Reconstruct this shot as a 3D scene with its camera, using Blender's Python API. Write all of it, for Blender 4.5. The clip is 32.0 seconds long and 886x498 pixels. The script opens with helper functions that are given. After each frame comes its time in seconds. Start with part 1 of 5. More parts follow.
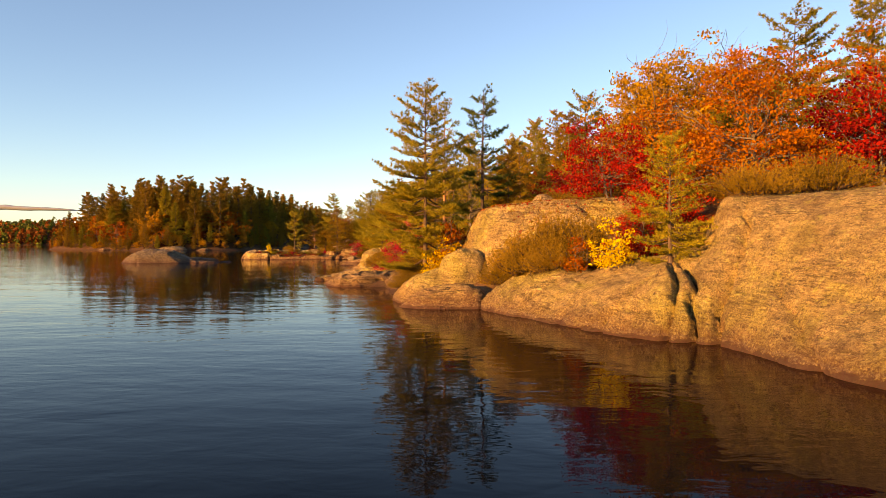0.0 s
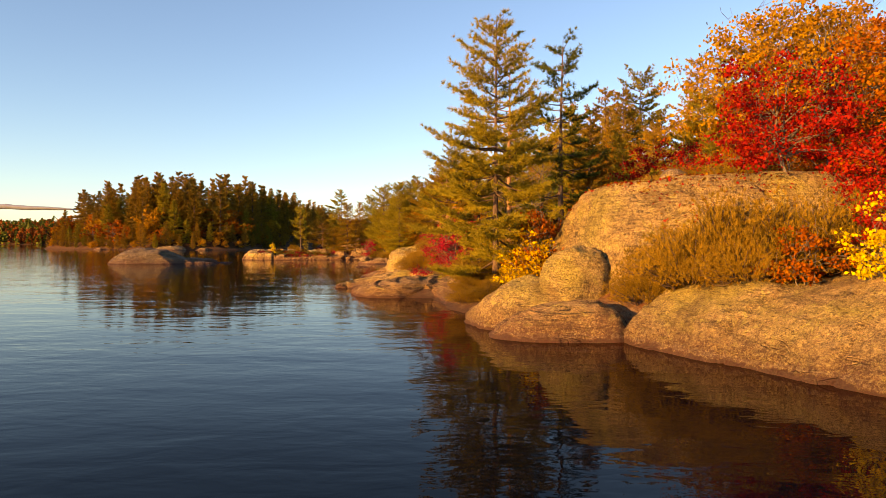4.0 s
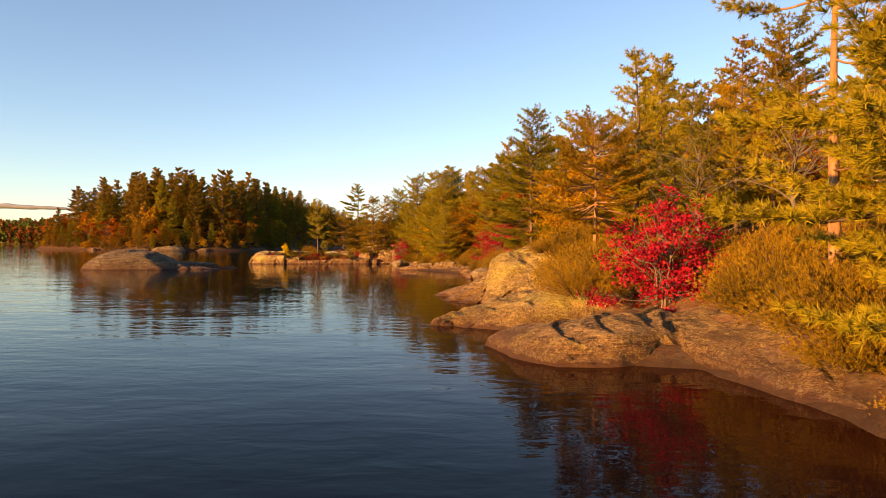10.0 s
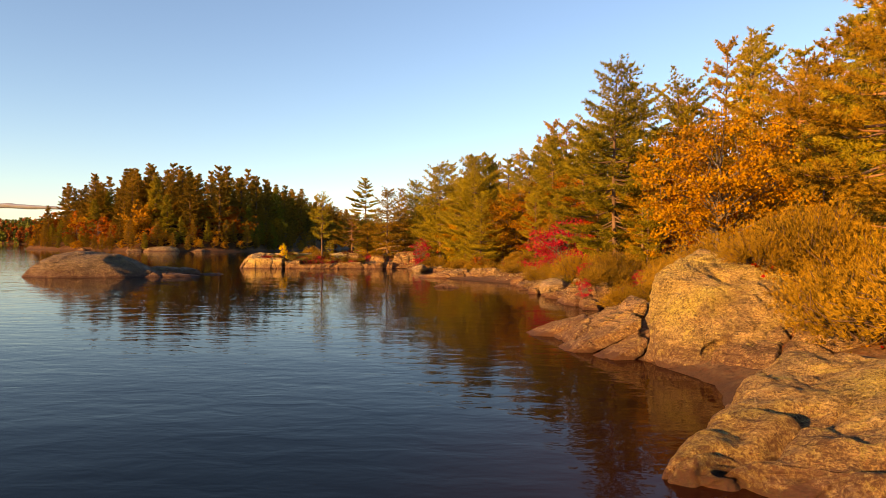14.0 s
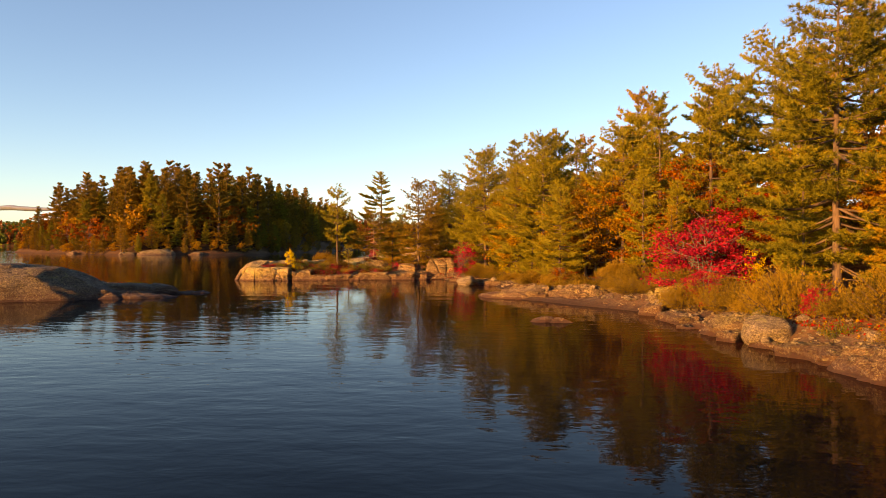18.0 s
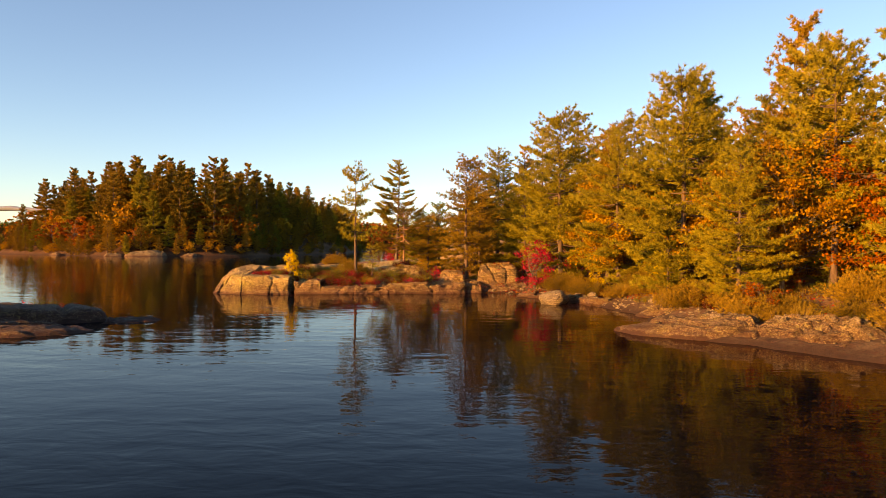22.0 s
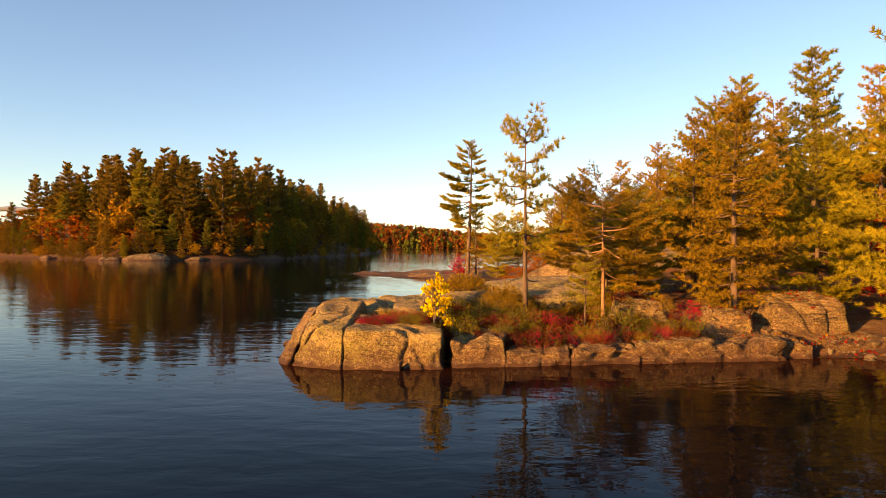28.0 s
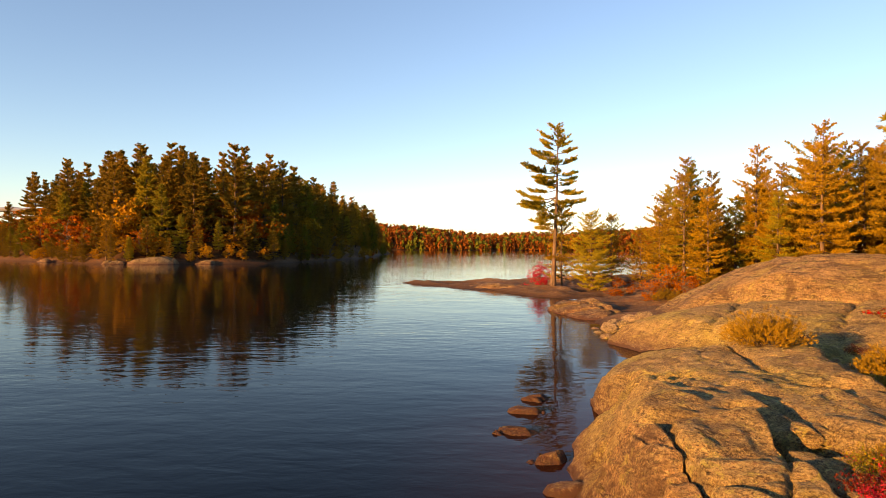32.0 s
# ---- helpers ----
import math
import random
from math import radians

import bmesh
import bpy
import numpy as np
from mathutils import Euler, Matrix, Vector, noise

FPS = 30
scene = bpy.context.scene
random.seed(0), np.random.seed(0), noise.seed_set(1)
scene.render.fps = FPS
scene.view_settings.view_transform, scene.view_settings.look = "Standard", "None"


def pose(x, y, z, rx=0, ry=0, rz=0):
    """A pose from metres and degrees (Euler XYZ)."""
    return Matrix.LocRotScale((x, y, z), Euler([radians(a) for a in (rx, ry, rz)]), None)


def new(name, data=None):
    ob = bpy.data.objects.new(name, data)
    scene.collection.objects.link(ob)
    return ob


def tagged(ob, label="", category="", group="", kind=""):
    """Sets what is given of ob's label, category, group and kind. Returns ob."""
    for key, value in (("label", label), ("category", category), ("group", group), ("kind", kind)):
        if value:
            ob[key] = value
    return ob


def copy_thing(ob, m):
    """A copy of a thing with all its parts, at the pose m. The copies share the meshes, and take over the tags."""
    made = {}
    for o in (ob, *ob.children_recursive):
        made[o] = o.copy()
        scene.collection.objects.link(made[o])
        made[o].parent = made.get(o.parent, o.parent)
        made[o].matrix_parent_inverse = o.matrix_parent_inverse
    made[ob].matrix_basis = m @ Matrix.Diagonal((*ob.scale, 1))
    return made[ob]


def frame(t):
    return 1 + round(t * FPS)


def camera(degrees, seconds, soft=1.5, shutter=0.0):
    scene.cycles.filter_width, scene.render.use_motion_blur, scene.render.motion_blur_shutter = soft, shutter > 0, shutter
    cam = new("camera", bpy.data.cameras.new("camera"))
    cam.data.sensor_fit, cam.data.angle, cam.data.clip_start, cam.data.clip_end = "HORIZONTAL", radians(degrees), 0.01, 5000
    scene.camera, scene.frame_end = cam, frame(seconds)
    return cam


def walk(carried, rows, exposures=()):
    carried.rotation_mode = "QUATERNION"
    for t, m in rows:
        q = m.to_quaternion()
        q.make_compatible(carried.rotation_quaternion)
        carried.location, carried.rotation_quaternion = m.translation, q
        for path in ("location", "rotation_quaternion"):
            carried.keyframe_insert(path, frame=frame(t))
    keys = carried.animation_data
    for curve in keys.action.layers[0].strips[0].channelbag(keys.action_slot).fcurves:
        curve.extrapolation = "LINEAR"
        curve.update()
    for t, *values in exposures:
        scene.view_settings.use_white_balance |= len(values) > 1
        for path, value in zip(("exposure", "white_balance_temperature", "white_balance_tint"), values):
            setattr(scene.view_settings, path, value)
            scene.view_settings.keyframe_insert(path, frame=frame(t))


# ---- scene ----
cam = camera(67.6, 32.0, soft=0.5)
METRES, EYE, TILT, LEAN, TURN = 80.0, 1.9, -0.45, 0.0, 0.0
ROWS = [
    (0.0, 0.0, 0.0, 0.0, 0.0, 0.0, -0.0),
    (0.5, -0.0041, 0.011, -0.0, 0.02, 0.01, -0.02),
    (1.0, -0.0078, 0.0216, -0.0001, 0.03, 0.01, -0.02),
    (1.5, -0.0115, 0.0327, -0.0003, 0.03, 0.01, -0.02),
    (2.0, -0.0149, 0.0433, -0.0005, 0.04, 0.01, -0.01),
    (2.5, -0.0182, 0.0546, -0.0006, 0.04, 0.0, -0.02),
    (3.0, -0.0211, 0.0657, -0.0007, 0.07, 0.0, -0.04),
    (3.5, -0.0242, 0.0776, -0.0007, 0.08, 0.01, -0.07),
    (5.5, -0.0359, 0.1267, -0.0005, 0.14, 0.06, -0.18),
    (6.0, -0.0391, 0.1391, -0.0004, 0.14, 0.09, -0.19),
    (6.5, -0.0431, 0.1518, -0.0003, 0.15, 0.09, -0.19),
    (7.0, -0.0477, 0.1639, -0.0, 0.17, 0.07, -0.16),
    (7.5, -0.0532, 0.1764, 0.0002, 0.18, 0.09, -0.2),
    (8.0, -0.0588, 0.188, 0.0003, 0.19, 0.09, -0.23),
    (8.5, -0.0647, 0.2001, 0.0005, 0.2, 0.06, -0.2),
    (9.0, -0.07, 0.2121, 0.0006, 0.2, 0.07, -0.23),
    (9.5, -0.0748, 0.2258, 0.0008, 0.21, 0.06, -0.22),
    (10.0, -0.0787, 0.2397, 0.0009, 0.23, 0.08, -0.26),
    (10.5, -0.0822, 0.2548, 0.0011, 0.24, 0.07, -0.26),
    (11.0, -0.0852, 0.2697, 0.0012, 0.25, 0.07, -0.25),
    (11.5, -0.0881, 0.2853, 0.0014, 0.27, 0.06, -0.25),
    (12.0, -0.0907, 0.3004, 0.0016, 0.29, 0.07, -0.25),
    (12.5, -0.0935, 0.3163, 0.0017, 0.33, 0.1, -0.3),
    (13.0, -0.0969, 0.3311, 0.002, 0.33, 0.12, -0.31),
    (13.5, -0.1008, 0.3469, 0.002, 0.35, 0.13, -0.37),
    (14.0, -0.1048, 0.3619, 0.0022, 0.38, 0.14, -0.38),
    (14.5, -0.1092, 0.377, 0.0025, 0.4, 0.14, -0.4),
    (15.0, -0.1138, 0.3914, 0.0037, 0.42, 0.15, -0.4),
    (15.5, -0.1189, 0.4062, 0.0056, 0.44, 0.15, -0.37),
    (17.5, -0.1379, 0.4775, 0.007, 0.62, 0.13, -0.09),
    (18.0, -0.1407, 0.4948, 0.0069, 0.6, 0.15, -0.13),
    (18.5, -0.1431, 0.5137, 0.0068, 0.59, 0.14, -0.12),
    (19.0, -0.1455, 0.5322, 0.0066, 0.62, 0.19, -0.18),
    (19.5, -0.1484, 0.5517, 0.0066, 0.63, 0.22, -0.21),
    (20.0, -0.1523, 0.57, 0.0066, 0.64, 0.25, -0.22),
    (20.5, -0.1574, 0.5887, 0.0065, 0.65, 0.28, -0.26),
    (21.0, -0.163, 0.606, 0.0066, 0.66, 0.28, -0.26),
    (21.5, -0.1695, 0.6239, 0.0065, 0.67, 0.32, -0.31),
    (22.0, -0.1761, 0.6402, 0.0065, 0.69, 0.36, -0.33),
    (22.5, -0.1831, 0.6567, 0.0065, 0.71, 0.36, -0.32),
    (23.0, -0.1894, 0.6713, 0.0067, 0.71, 0.36, -0.32),
    (23.5, -0.1954, 0.6868, 0.0068, 0.72, 0.37, -0.32),
    (24.0, -0.2017, 0.7031, 0.0077, 0.72, 0.37, -0.34),
    (24.5, -0.2079, 0.7188, 0.0086, 0.73, 0.38, -0.33),
    (26.5, -0.237, 0.78, 0.0107, 0.74, 0.36, -0.3),
    (27.0, -0.2448, 0.7957, 0.0117, 0.76, 0.38, -0.31),
    (27.5, -0.2522, 0.8102, 0.0123, 0.76, 0.41, -0.34),
    (28.0, -0.26, 0.8252, 0.0131, 0.78, 0.38, -0.31),
    (28.5, -0.2677, 0.8392, 0.0135, 0.78, 0.41, -0.34),
    (29.0, -0.2757, 0.8535, 0.0142, 0.81, 0.39, -0.32),
    (29.5, -0.2835, 0.8673, 0.0148, 0.81, 0.41, -0.32),
    (30.0, -0.2917, 0.8818, 0.0155, 0.83, 0.39, -0.3),
    (30.5, -0.2998, 0.8956, 0.0162, 0.85, 0.4, -0.3),
    (31.0, -0.3085, 0.91, 0.0168, 0.85, 0.42, -0.32),
    (31.5, -0.3169, 0.9235, 0.0175, 0.83, 0.43, -0.31),
    (32.0, -0.3259, 0.9374, 0.0184, 0.8, 0.4, -0.27),
]
walk(cam, [(t, pose(0, 0, EYE, TILT, LEAN, TURN) @ pose(METRES * x, METRES * y, METRES * z, 90 + pitch, roll, yaw)) for t, x, y, z, yaw, pitch, roll in ROWS], [(0, 1.44, 8250, 24), (32, 1.44, 8250, 24)])

# ---- light ----
SUN_EL, SUN_AZ = 9.0, 229.0          # degrees; azimuth of the sun, clockwise from +y
to_sun = Vector((math.sin(radians(SUN_AZ)) * math.cos(radians(SUN_EL)),
                 math.cos(radians(SUN_AZ)) * math.cos(radians(SUN_EL)), math.sin(radians(SUN_EL))))
sun = new("sun", bpy.data.lights.new("sun", "SUN"))
sun.data.energy, sun.data.angle, sun.data.color = 5.0, radians(0.5), (1.0, 0.56, 0.18)
sun.matrix_world = Matrix.Translation((-60, -60, 40)) @ to_sun.to_track_quat("Z", "Y").to_matrix().to_4x4()
world = bpy.data.worlds.new("world")
scene.world = world
world.use_nodes = True
wn, wl = world.node_tree.nodes, world.node_tree.links
sky = wn.new("ShaderNodeTexSky")
sky.sky_type, sky.sun_disc = "NISHITA", False
sky.sun_elevation, sky.sun_rotation = radians(SUN_EL), radians(SUN_AZ)
sky.air_density, sky.dust_density, sky.ozone_density = 0.95, 0.0, 3.1
wl.new(sky.outputs[0], wn["Background"].inputs[0])
wn["Background"].inputs[1].default_value = 0.121


# ---- materials ----
def material(name, rough=0.8, spec=0.3):
    m = bpy.data.materials.new(name)
    m.use_nodes = True
    b = m.node_tree.nodes["Principled BSDF"]
    b.inputs["Roughness"].default_value = rough
    b.inputs["Specular IOR Level"].default_value = spec
    return m, m.node_tree.nodes, m.node_tree.links, b


def noise_node(n, l, scale, detail=5, rough=0.55, src=None, dist=0.0):
    t = n.new("ShaderNodeTexNoise")
    t.inputs["Scale"].default_value, t.inputs["Detail"].default_value = scale, detail
    t.inputs["Roughness"].default_value, t.inputs["Distortion"].default_value = rough, dist
    if src is not None:
        l.new(src, t.inputs["Vector"])
    return t.outputs["Fac"]


def ramp(n, l, fac, stops):
    r = n.new("ShaderNodeValToRGB")
    e = r.color_ramp.elements
    while len(e) < len(stops):
        e.new(0.5)
    for k, (p, c) in zip(e, stops):
        k.position, k.color = p, (*c, 1) if len(c) == 3 else c
    l.new(fac, r.inputs[0])
    return r.outputs[0]


def mix(n, l, fac, a, b, mode="MIX"):
    m = n.new("ShaderNodeMix")
    m.data_type, m.blend_type = "RGBA", mode
    for s, v in ((0, fac), (6, a), (7, b)):
        if isinstance(v, (int, float)):
            m.inputs[s].default_value = v
        elif isinstance(v, tuple):
            m.inputs[s].default_value = (*v, 1)
        else:
            l.new(v, m.inputs[s])
    return m.outputs[2]


def math_node(n, l, op, a, b=0.0):
    m = n.new("ShaderNodeMath")
    m.operation = op
    for s, v in ((0, a), (1, b)):
        if isinstance(v, (int, float)):
            m.inputs[s].default_value = v
        else:
            l.new(v, m.inputs[s])
    return m.outputs[0]


def bump(n, l, b, height, strength, distance):
    k = n.new("ShaderNodeBump")
    k.inputs["Strength"].default_value, k.inputs["Distance"].default_value = strength, distance
    l.new(height, k.inputs["Height"])
    l.new(k.outputs[0], b.inputs["Normal"])


def granite(name, lichen=0.5, tint=(0.62, 0.41, 0.15), wet=True, depth=1.0, crust=0.45, bands=0.6):
    m, n, l, b = material(name, 0.85, 0.25)
    pos = n.new("ShaderNodeNewGeometry").outputs["Position"]
    big = noise_node(n, l, 0.55, 6, 0.6, pos, 0.4)
    mid = noise_node(n, l, 3.2, 7, 0.65, pos, 0.3)
    fine = noise_node(n, l, 34, 5, 0.7, pos)
    mp = n.new("ShaderNodeMapping")
    mp.inputs["Scale"].default_value, mp.inputs["Rotation"].default_value = (1.0, 1.0, 3.6), (0.42, 0.5, 0.3)
    l.new(pos, mp.inputs[0])
    band = noise_node(n, l, 1.3, 6, 0.6, mp.outputs[0], 0.6)
    dk = tuple(0.45 * c for c in tint)
    col = ramp(n, l, mid, [(0.3, dk), (0.5, tint), (0.72, tuple(min(1, 1.3 * c) for c in tint))])
    col = mix(n, l, ramp(n, l, band, [(0.45, (0, 0, 0)), (0.62, (0.45,) * 3)]), col, (0.15, 0.09, 0.05))
    yel = ramp(n, l, big, [(0.56 - 0.1 * lichen, (0, 0, 0)), (0.66 - 0.06 * lichen, (0.8 * lichen + 0.1,) * 3)])
    col = mix(n, l, yel, col, (0.62, 0.50, 0.09))
    spots = noise_node(n, l, 9, 4, 0.75, pos)
    col = mix(n, l, ramp(n, l, spots, [(0.56, (0, 0, 0)), (0.66, (0.75,) * 3)]), col, (0.07, 0.06, 0.05))
    pale = noise_node(n, l, 5.5, 3, 0.7, pos, 1.0)
    col = mix(n, l, ramp(n, l, pale, [(0.62, (0, 0, 0)), (0.68, (0.4,) * 3)]), col, (0.52, 0.42, 0.27))
    col = mix(n, l, 0.55, col, ramp(n, l, fine, [(0.36, (0.05,) * 3), (0.64, (0.97,) * 3)]), "OVERLAY")
    lam = n.new("ShaderNodeMapping")
    lam.inputs["Scale"].default_value, lam.inputs["Rotation"].default_value = (0.9, 0.9, 9.0), (0.1, -0.28, 0.0)
    l.new(pos, lam.inputs[0])
    grain = noise_node(n, l, 2.4, 8, 0.68, lam.outputs[0], 0.6)
    where = ramp(n, l, noise_node(n, l, 0.6, 3, 0.5, pos), [(0.40, (0.1 * bands,) * 3), (0.56, (bands,) * 3)])
    col = mix(n, l, math_node(n, l, "MULTIPLY", ramp(n, l, grain, [(0.40, (1.0,) * 3), (0.5, (0,) * 3)]), where), col, (0.045, 0.028, 0.02))
    col = mix(n, l, math_node(n, l, "MULTIPLY", ramp(n, l, grain, [(0.54, (0,) * 3), (0.64, (0.6,) * 3)]), where), col, (0.62, 0.45, 0.24))
    iso = noise_node(n, l, 0.75, 3, 0.45, mp.outputs[0], 0.8)
    line = math_node(n, l, "ABSOLUTE", math_node(n, l, "SUBTRACT", iso, 0.5))
    gate = ramp(n, l, noise_node(n, l, 0.9, 2, 0.5, pos), [(0.56, (1,) * 3), (0.66, (0,) * 3)])
    joint = math_node(n, l, "MAXIMUM", ramp(n, l, line, [(0.0, (0,) * 3), (0.004, (0.5,) * 3), (0.011, (1,) * 3)]), gate)
    col = mix(n, l, math_node(n, l, "MULTIPLY", math_node(n, l, "SUBTRACT", 1.0, joint), 0.6), col, (0.05, 0.035, 0.025))
    speck = noise_node(n, l, 46, 3, 0.6, pos)
    field = noise_node(n, l, 2.1, 4, 0.65, pos, 0.5)
    dots = math_node(n, l, "MULTIPLY", ramp(n, l, speck, [(0.5, (0,) * 3), (0.58, (1,) * 3)]), ramp(n, l, field, [(0.4, (0.2,) * 3), (0.6, (0.75,) * 3)]))
    col = mix(n, l, dots, col, (0.075, 0.048, 0.03))
    bloom = noise_node(n, l, 4.2, 6, 0.75, pos, 0.8)
    col = mix(n, l, ramp(n, l, bloom, [(0.57, (0,) * 3), (0.63, (0.35 + 0.5 * lichen,) * 3)]), col, (0.66, 0.56, 0.13))
    mottle = noise_node(n, l, 21, 9, 0.82, pos, 0.9)
    col = mix(n, l, ramp(n, l, mottle, [(0.51, (0,) * 3), (0.60, (0.78,) * 3)]), col, (0.095, 0.052, 0.026))
    col = mix(n, l, ramp(n, l, mottle, [(0.38, (0.85,) * 3), (0.48, (0,) * 3)]), col, (0.74, 0.56, 0.21))
    stain = noise_node(n, l, 1.1, 5, 0.7, pos, 0.7)
    col = mix(n, l, ramp(n, l, stain, [(0.52, (0,) * 3), (0.62, (crust,) * 3)]), col, (0.13, 0.07, 0.036))
    if wet:
        z = n.new("ShaderNodeSeparateXYZ")
        l.new(pos, z.inputs[0])
        zz = math_node(n, l, "ADD", z.outputs[2], math_node(n, l, "MULTIPLY", math_node(n, l, "SUBTRACT", mid, 0.5), 0.34))
        w = ramp(n, l, zz, [(0.0, (0.85,) * 3), (0.06, (0.8,) * 3), (0.085, (0.0,) * 3), (0.14, (0.0,) * 3)])
        col = mix(n, l, w, col, (0.055, 0.035, 0.025))
        line = ramp(n, l, zz, [(0.085, (0,) * 3), (0.10, (0.45,) * 3), (0.13, (0.3,) * 3), (0.16, (0,) * 3)])
        col = mix(n, l, line, col, (0.46, 0.36, 0.24))
        film = ramp(n, l, zz, [(0.15, (0.9,) * 3), (0.3, (0.6,) * 3), (0.55, (0,) * 3)])
        film = math_node(n, l, "MULTIPLY", film, ramp(n, l, mottle, [(0.4, (0.35,) * 3), (0.56, (1,) * 3)]))
        col = mix(n, l, film, col, (0.13, 0.055, 0.032))
    # depth multiplies the colour darker and bluer; on the islet it paints shade
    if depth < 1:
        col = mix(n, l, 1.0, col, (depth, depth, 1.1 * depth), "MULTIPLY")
    l.new(col, b.inputs["Base Color"])
    h = math_node(n, l, "ADD", math_node(n, l, "MULTIPLY", band, 0.5), math_node(n, l, "ADD", math_node(n, l, "MULTIPLY", mid, 0.9), math_node(n, l, "ADD", math_node(n, l, "MULTIPLY", mottle, 0.5), math_node(n, l, "MULTIPLY", fine, 0.22))))
    h = math_node(n, l, "ADD", math_node(n, l, "ADD", h, math_node(n, l, "MULTIPLY", math_node(n, l, "MULTIPLY", grain, where), 0.8)), math_node(n, l, "MULTIPLY", joint, 0.45))
    bump(n, l, b, h, 1.0, 0.24)
    return m


def leaf(name, stops, rough=0.6, through_light=0.28):
    """Foliage: each leaf or tuft takes its own shade between the stops."""
    m, n, l, b = material(name, rough, 0.08)
    g = n.new("ShaderNodeNewGeometry")
    oi = n.new("ShaderNodeObjectInfo")
    patch = noise_node(n, l, 1.6, 3, 0.6, g.outputs["Position"])
    f = math_node(n, l, "ADD", math_node(n, l, "MULTIPLY", g.outputs["Random Per Island"], 0.5),
                  math_node(n, l, "ADD", math_node(n, l, "MULTIPLY", patch, 0.7), math_node(n, l, "MULTIPLY", math_node(n, l, "SUBTRACT", oi.outputs["Random"], 0.8), 0.35)))
    col = ramp(n, l, f, [(p, (c[0], c[1], 0.55 * c[2])) for p, c in stops])
    l.new(col, b.inputs["Base Color"])
    t = n.new("ShaderNodeBsdfTranslucent")
    l.new(col, t.inputs[0])
    s = n.new("ShaderNodeMixShader")
    s.inputs[0].default_value = through_light
    l.new(b.outputs[0], s.inputs[1])
    l.new(t.outputs[0], s.inputs[2])
    l.new(s.outputs[0], n["Material Output"].inputs[0])
    return m


def bark(name, a, b2, scale=9):
    m, n, l, b = material(name, 0.9, 0.2)
    tc = n.new("ShaderNodeTexCoord").outputs["Object"]
    mp = n.new("ShaderNodeMapping")
    mp.inputs["Scale"].default_value = (1, 1, 0.25)
    l.new(tc, mp.inputs[0])
    f = noise_node(n, l, scale, 6, 0.7, mp.outputs[0], 0.5)
    l.new(ramp(n, l, f, [(0.35, a), (0.65, b2)]), b.inputs["Base Color"])
    bump(n, l, b, f, 0.8, 0.03)
    return m


GRANITE = granite("granite_lichen", 0.8)
GRANITE_PINK = granite("granite_pink", 0.4, (0.50, 0.285, 0.115), crust=0.75, bands=1.0)
# islet rock: depth puts the shade it stands in into its colour
GRANITE_GREY_SHADED = granite("granite_grey_shaded", 0.0, (0.30, 0.22, 0.15), depth=0.62, bands=0.9)
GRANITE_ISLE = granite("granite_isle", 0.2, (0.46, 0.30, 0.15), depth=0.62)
BOULDER = granite("boulder_pale", 0.15, (0.42, 0.30, 0.19), wet=False)
PINE = leaf("pine_needles", [(0.15, (0.095, 0.088, 0.018)), (0.45, (0.245, 0.21, 0.037)), (0.8, (0.385, 0.295, 0.054))], through_light=0.22)
PINE_DARK = leaf("pine_needles_dark", [(0.15, (0.045, 0.064, 0.023)), (0.5, (0.135, 0.15, 0.034)), (0.85, (0.26, 0.24, 0.055))], through_light=0.18)
PINE_RUST = leaf("pine_needles_rust", [(0.15, (0.10, 0.073, 0.018)), (0.45, (0.30, 0.18, 0.032)), (0.8, (0.45, 0.27, 0.045))], through_light=0.24)
PINE_YOUNG = leaf("pine_needles_young", [(0.15, (0.11, 0.105, 0.02)), (0.5, (0.305, 0.25, 0.04)), (0.85, (0.46, 0.35, 0.065))], through_light=0.24)
JUNIPER = leaf("juniper_needles", [(0.15, (0.075, 0.055, 0.015)), (0.45, (0.225, 0.14, 0.03)), (0.8, (0.38, 0.225, 0.045))], through_light=0.2)
LEAF_RED = leaf("leaves_red", [(0.15, (0.15, 0.006, 0.009)), (0.5, (0.345, 0.013, 0.015)), (0.8, (0.45, 0.038, 0.022)), (0.95, (0.45, 0.15, 0.022))], through_light=0.4)
LEAF_CRIMSON = leaf("leaves_crimson", [(0.15, (0.17, 0.007, 0.03)), (0.5, (0.44, 0.016, 0.075)), (0.85, (0.58, 0.045, 0.10))], through_light=0.35)
LEAF_ORANGE = leaf("leaves_orange", [(0.15, (0.13, 0.033, 0.008)), (0.45, (0.31, 0.078, 0.011)), (0.8, (0.42, 0.145, 0.016))], through_light=0.4)
LEAF_OAK = leaf("leaves_oak", [(0.15, (0.134, 0.058, 0.011)), (0.45, (0.346, 0.163, 0.019)), (0.8, (0.461, 0.269, 0.029))], through_light=0.35)
LEAF_YELLOW = leaf("leaves_yellow", [(0.15, (0.40, 0.24, 0.012)), (0.5, (0.70, 0.48, 0.02)), (0.85, (0.75, 0.58, 0.05))], through_light=0.4)
LEAF_BLUEBERRY = leaf("leaves_blueberry", [(0.15, (0.045, 0.008, 0.006)), (0.45, (0.125, 0.014, 0.012)), (0.7, (0.16, 0.035, 0.012)), (0.9, (0.16, 0.10, 0.018))])
LEAF_GREEN = leaf("leaves_shrub_green", [(0.15, (0.05, 0.06, 0.012)), (0.5, (0.14, 0.14, 0.02)), (0.85, (0.32, 0.22, 0.03))])
GRASS = leaf("grass_straw", [(0.15, (0.16, 0.09, 0.02)), (0.5, (0.34, 0.21, 0.05)), (0.85, (0.45, 0.30, 0.08))])
BARK = bark("bark_pine", (0.06, 0.04, 0.028), (0.18, 0.115, 0.075))
BARK_RED = bark("bark_red_pine", (0.20, 0.10, 0.05), (0.42, 0.23, 0.12))
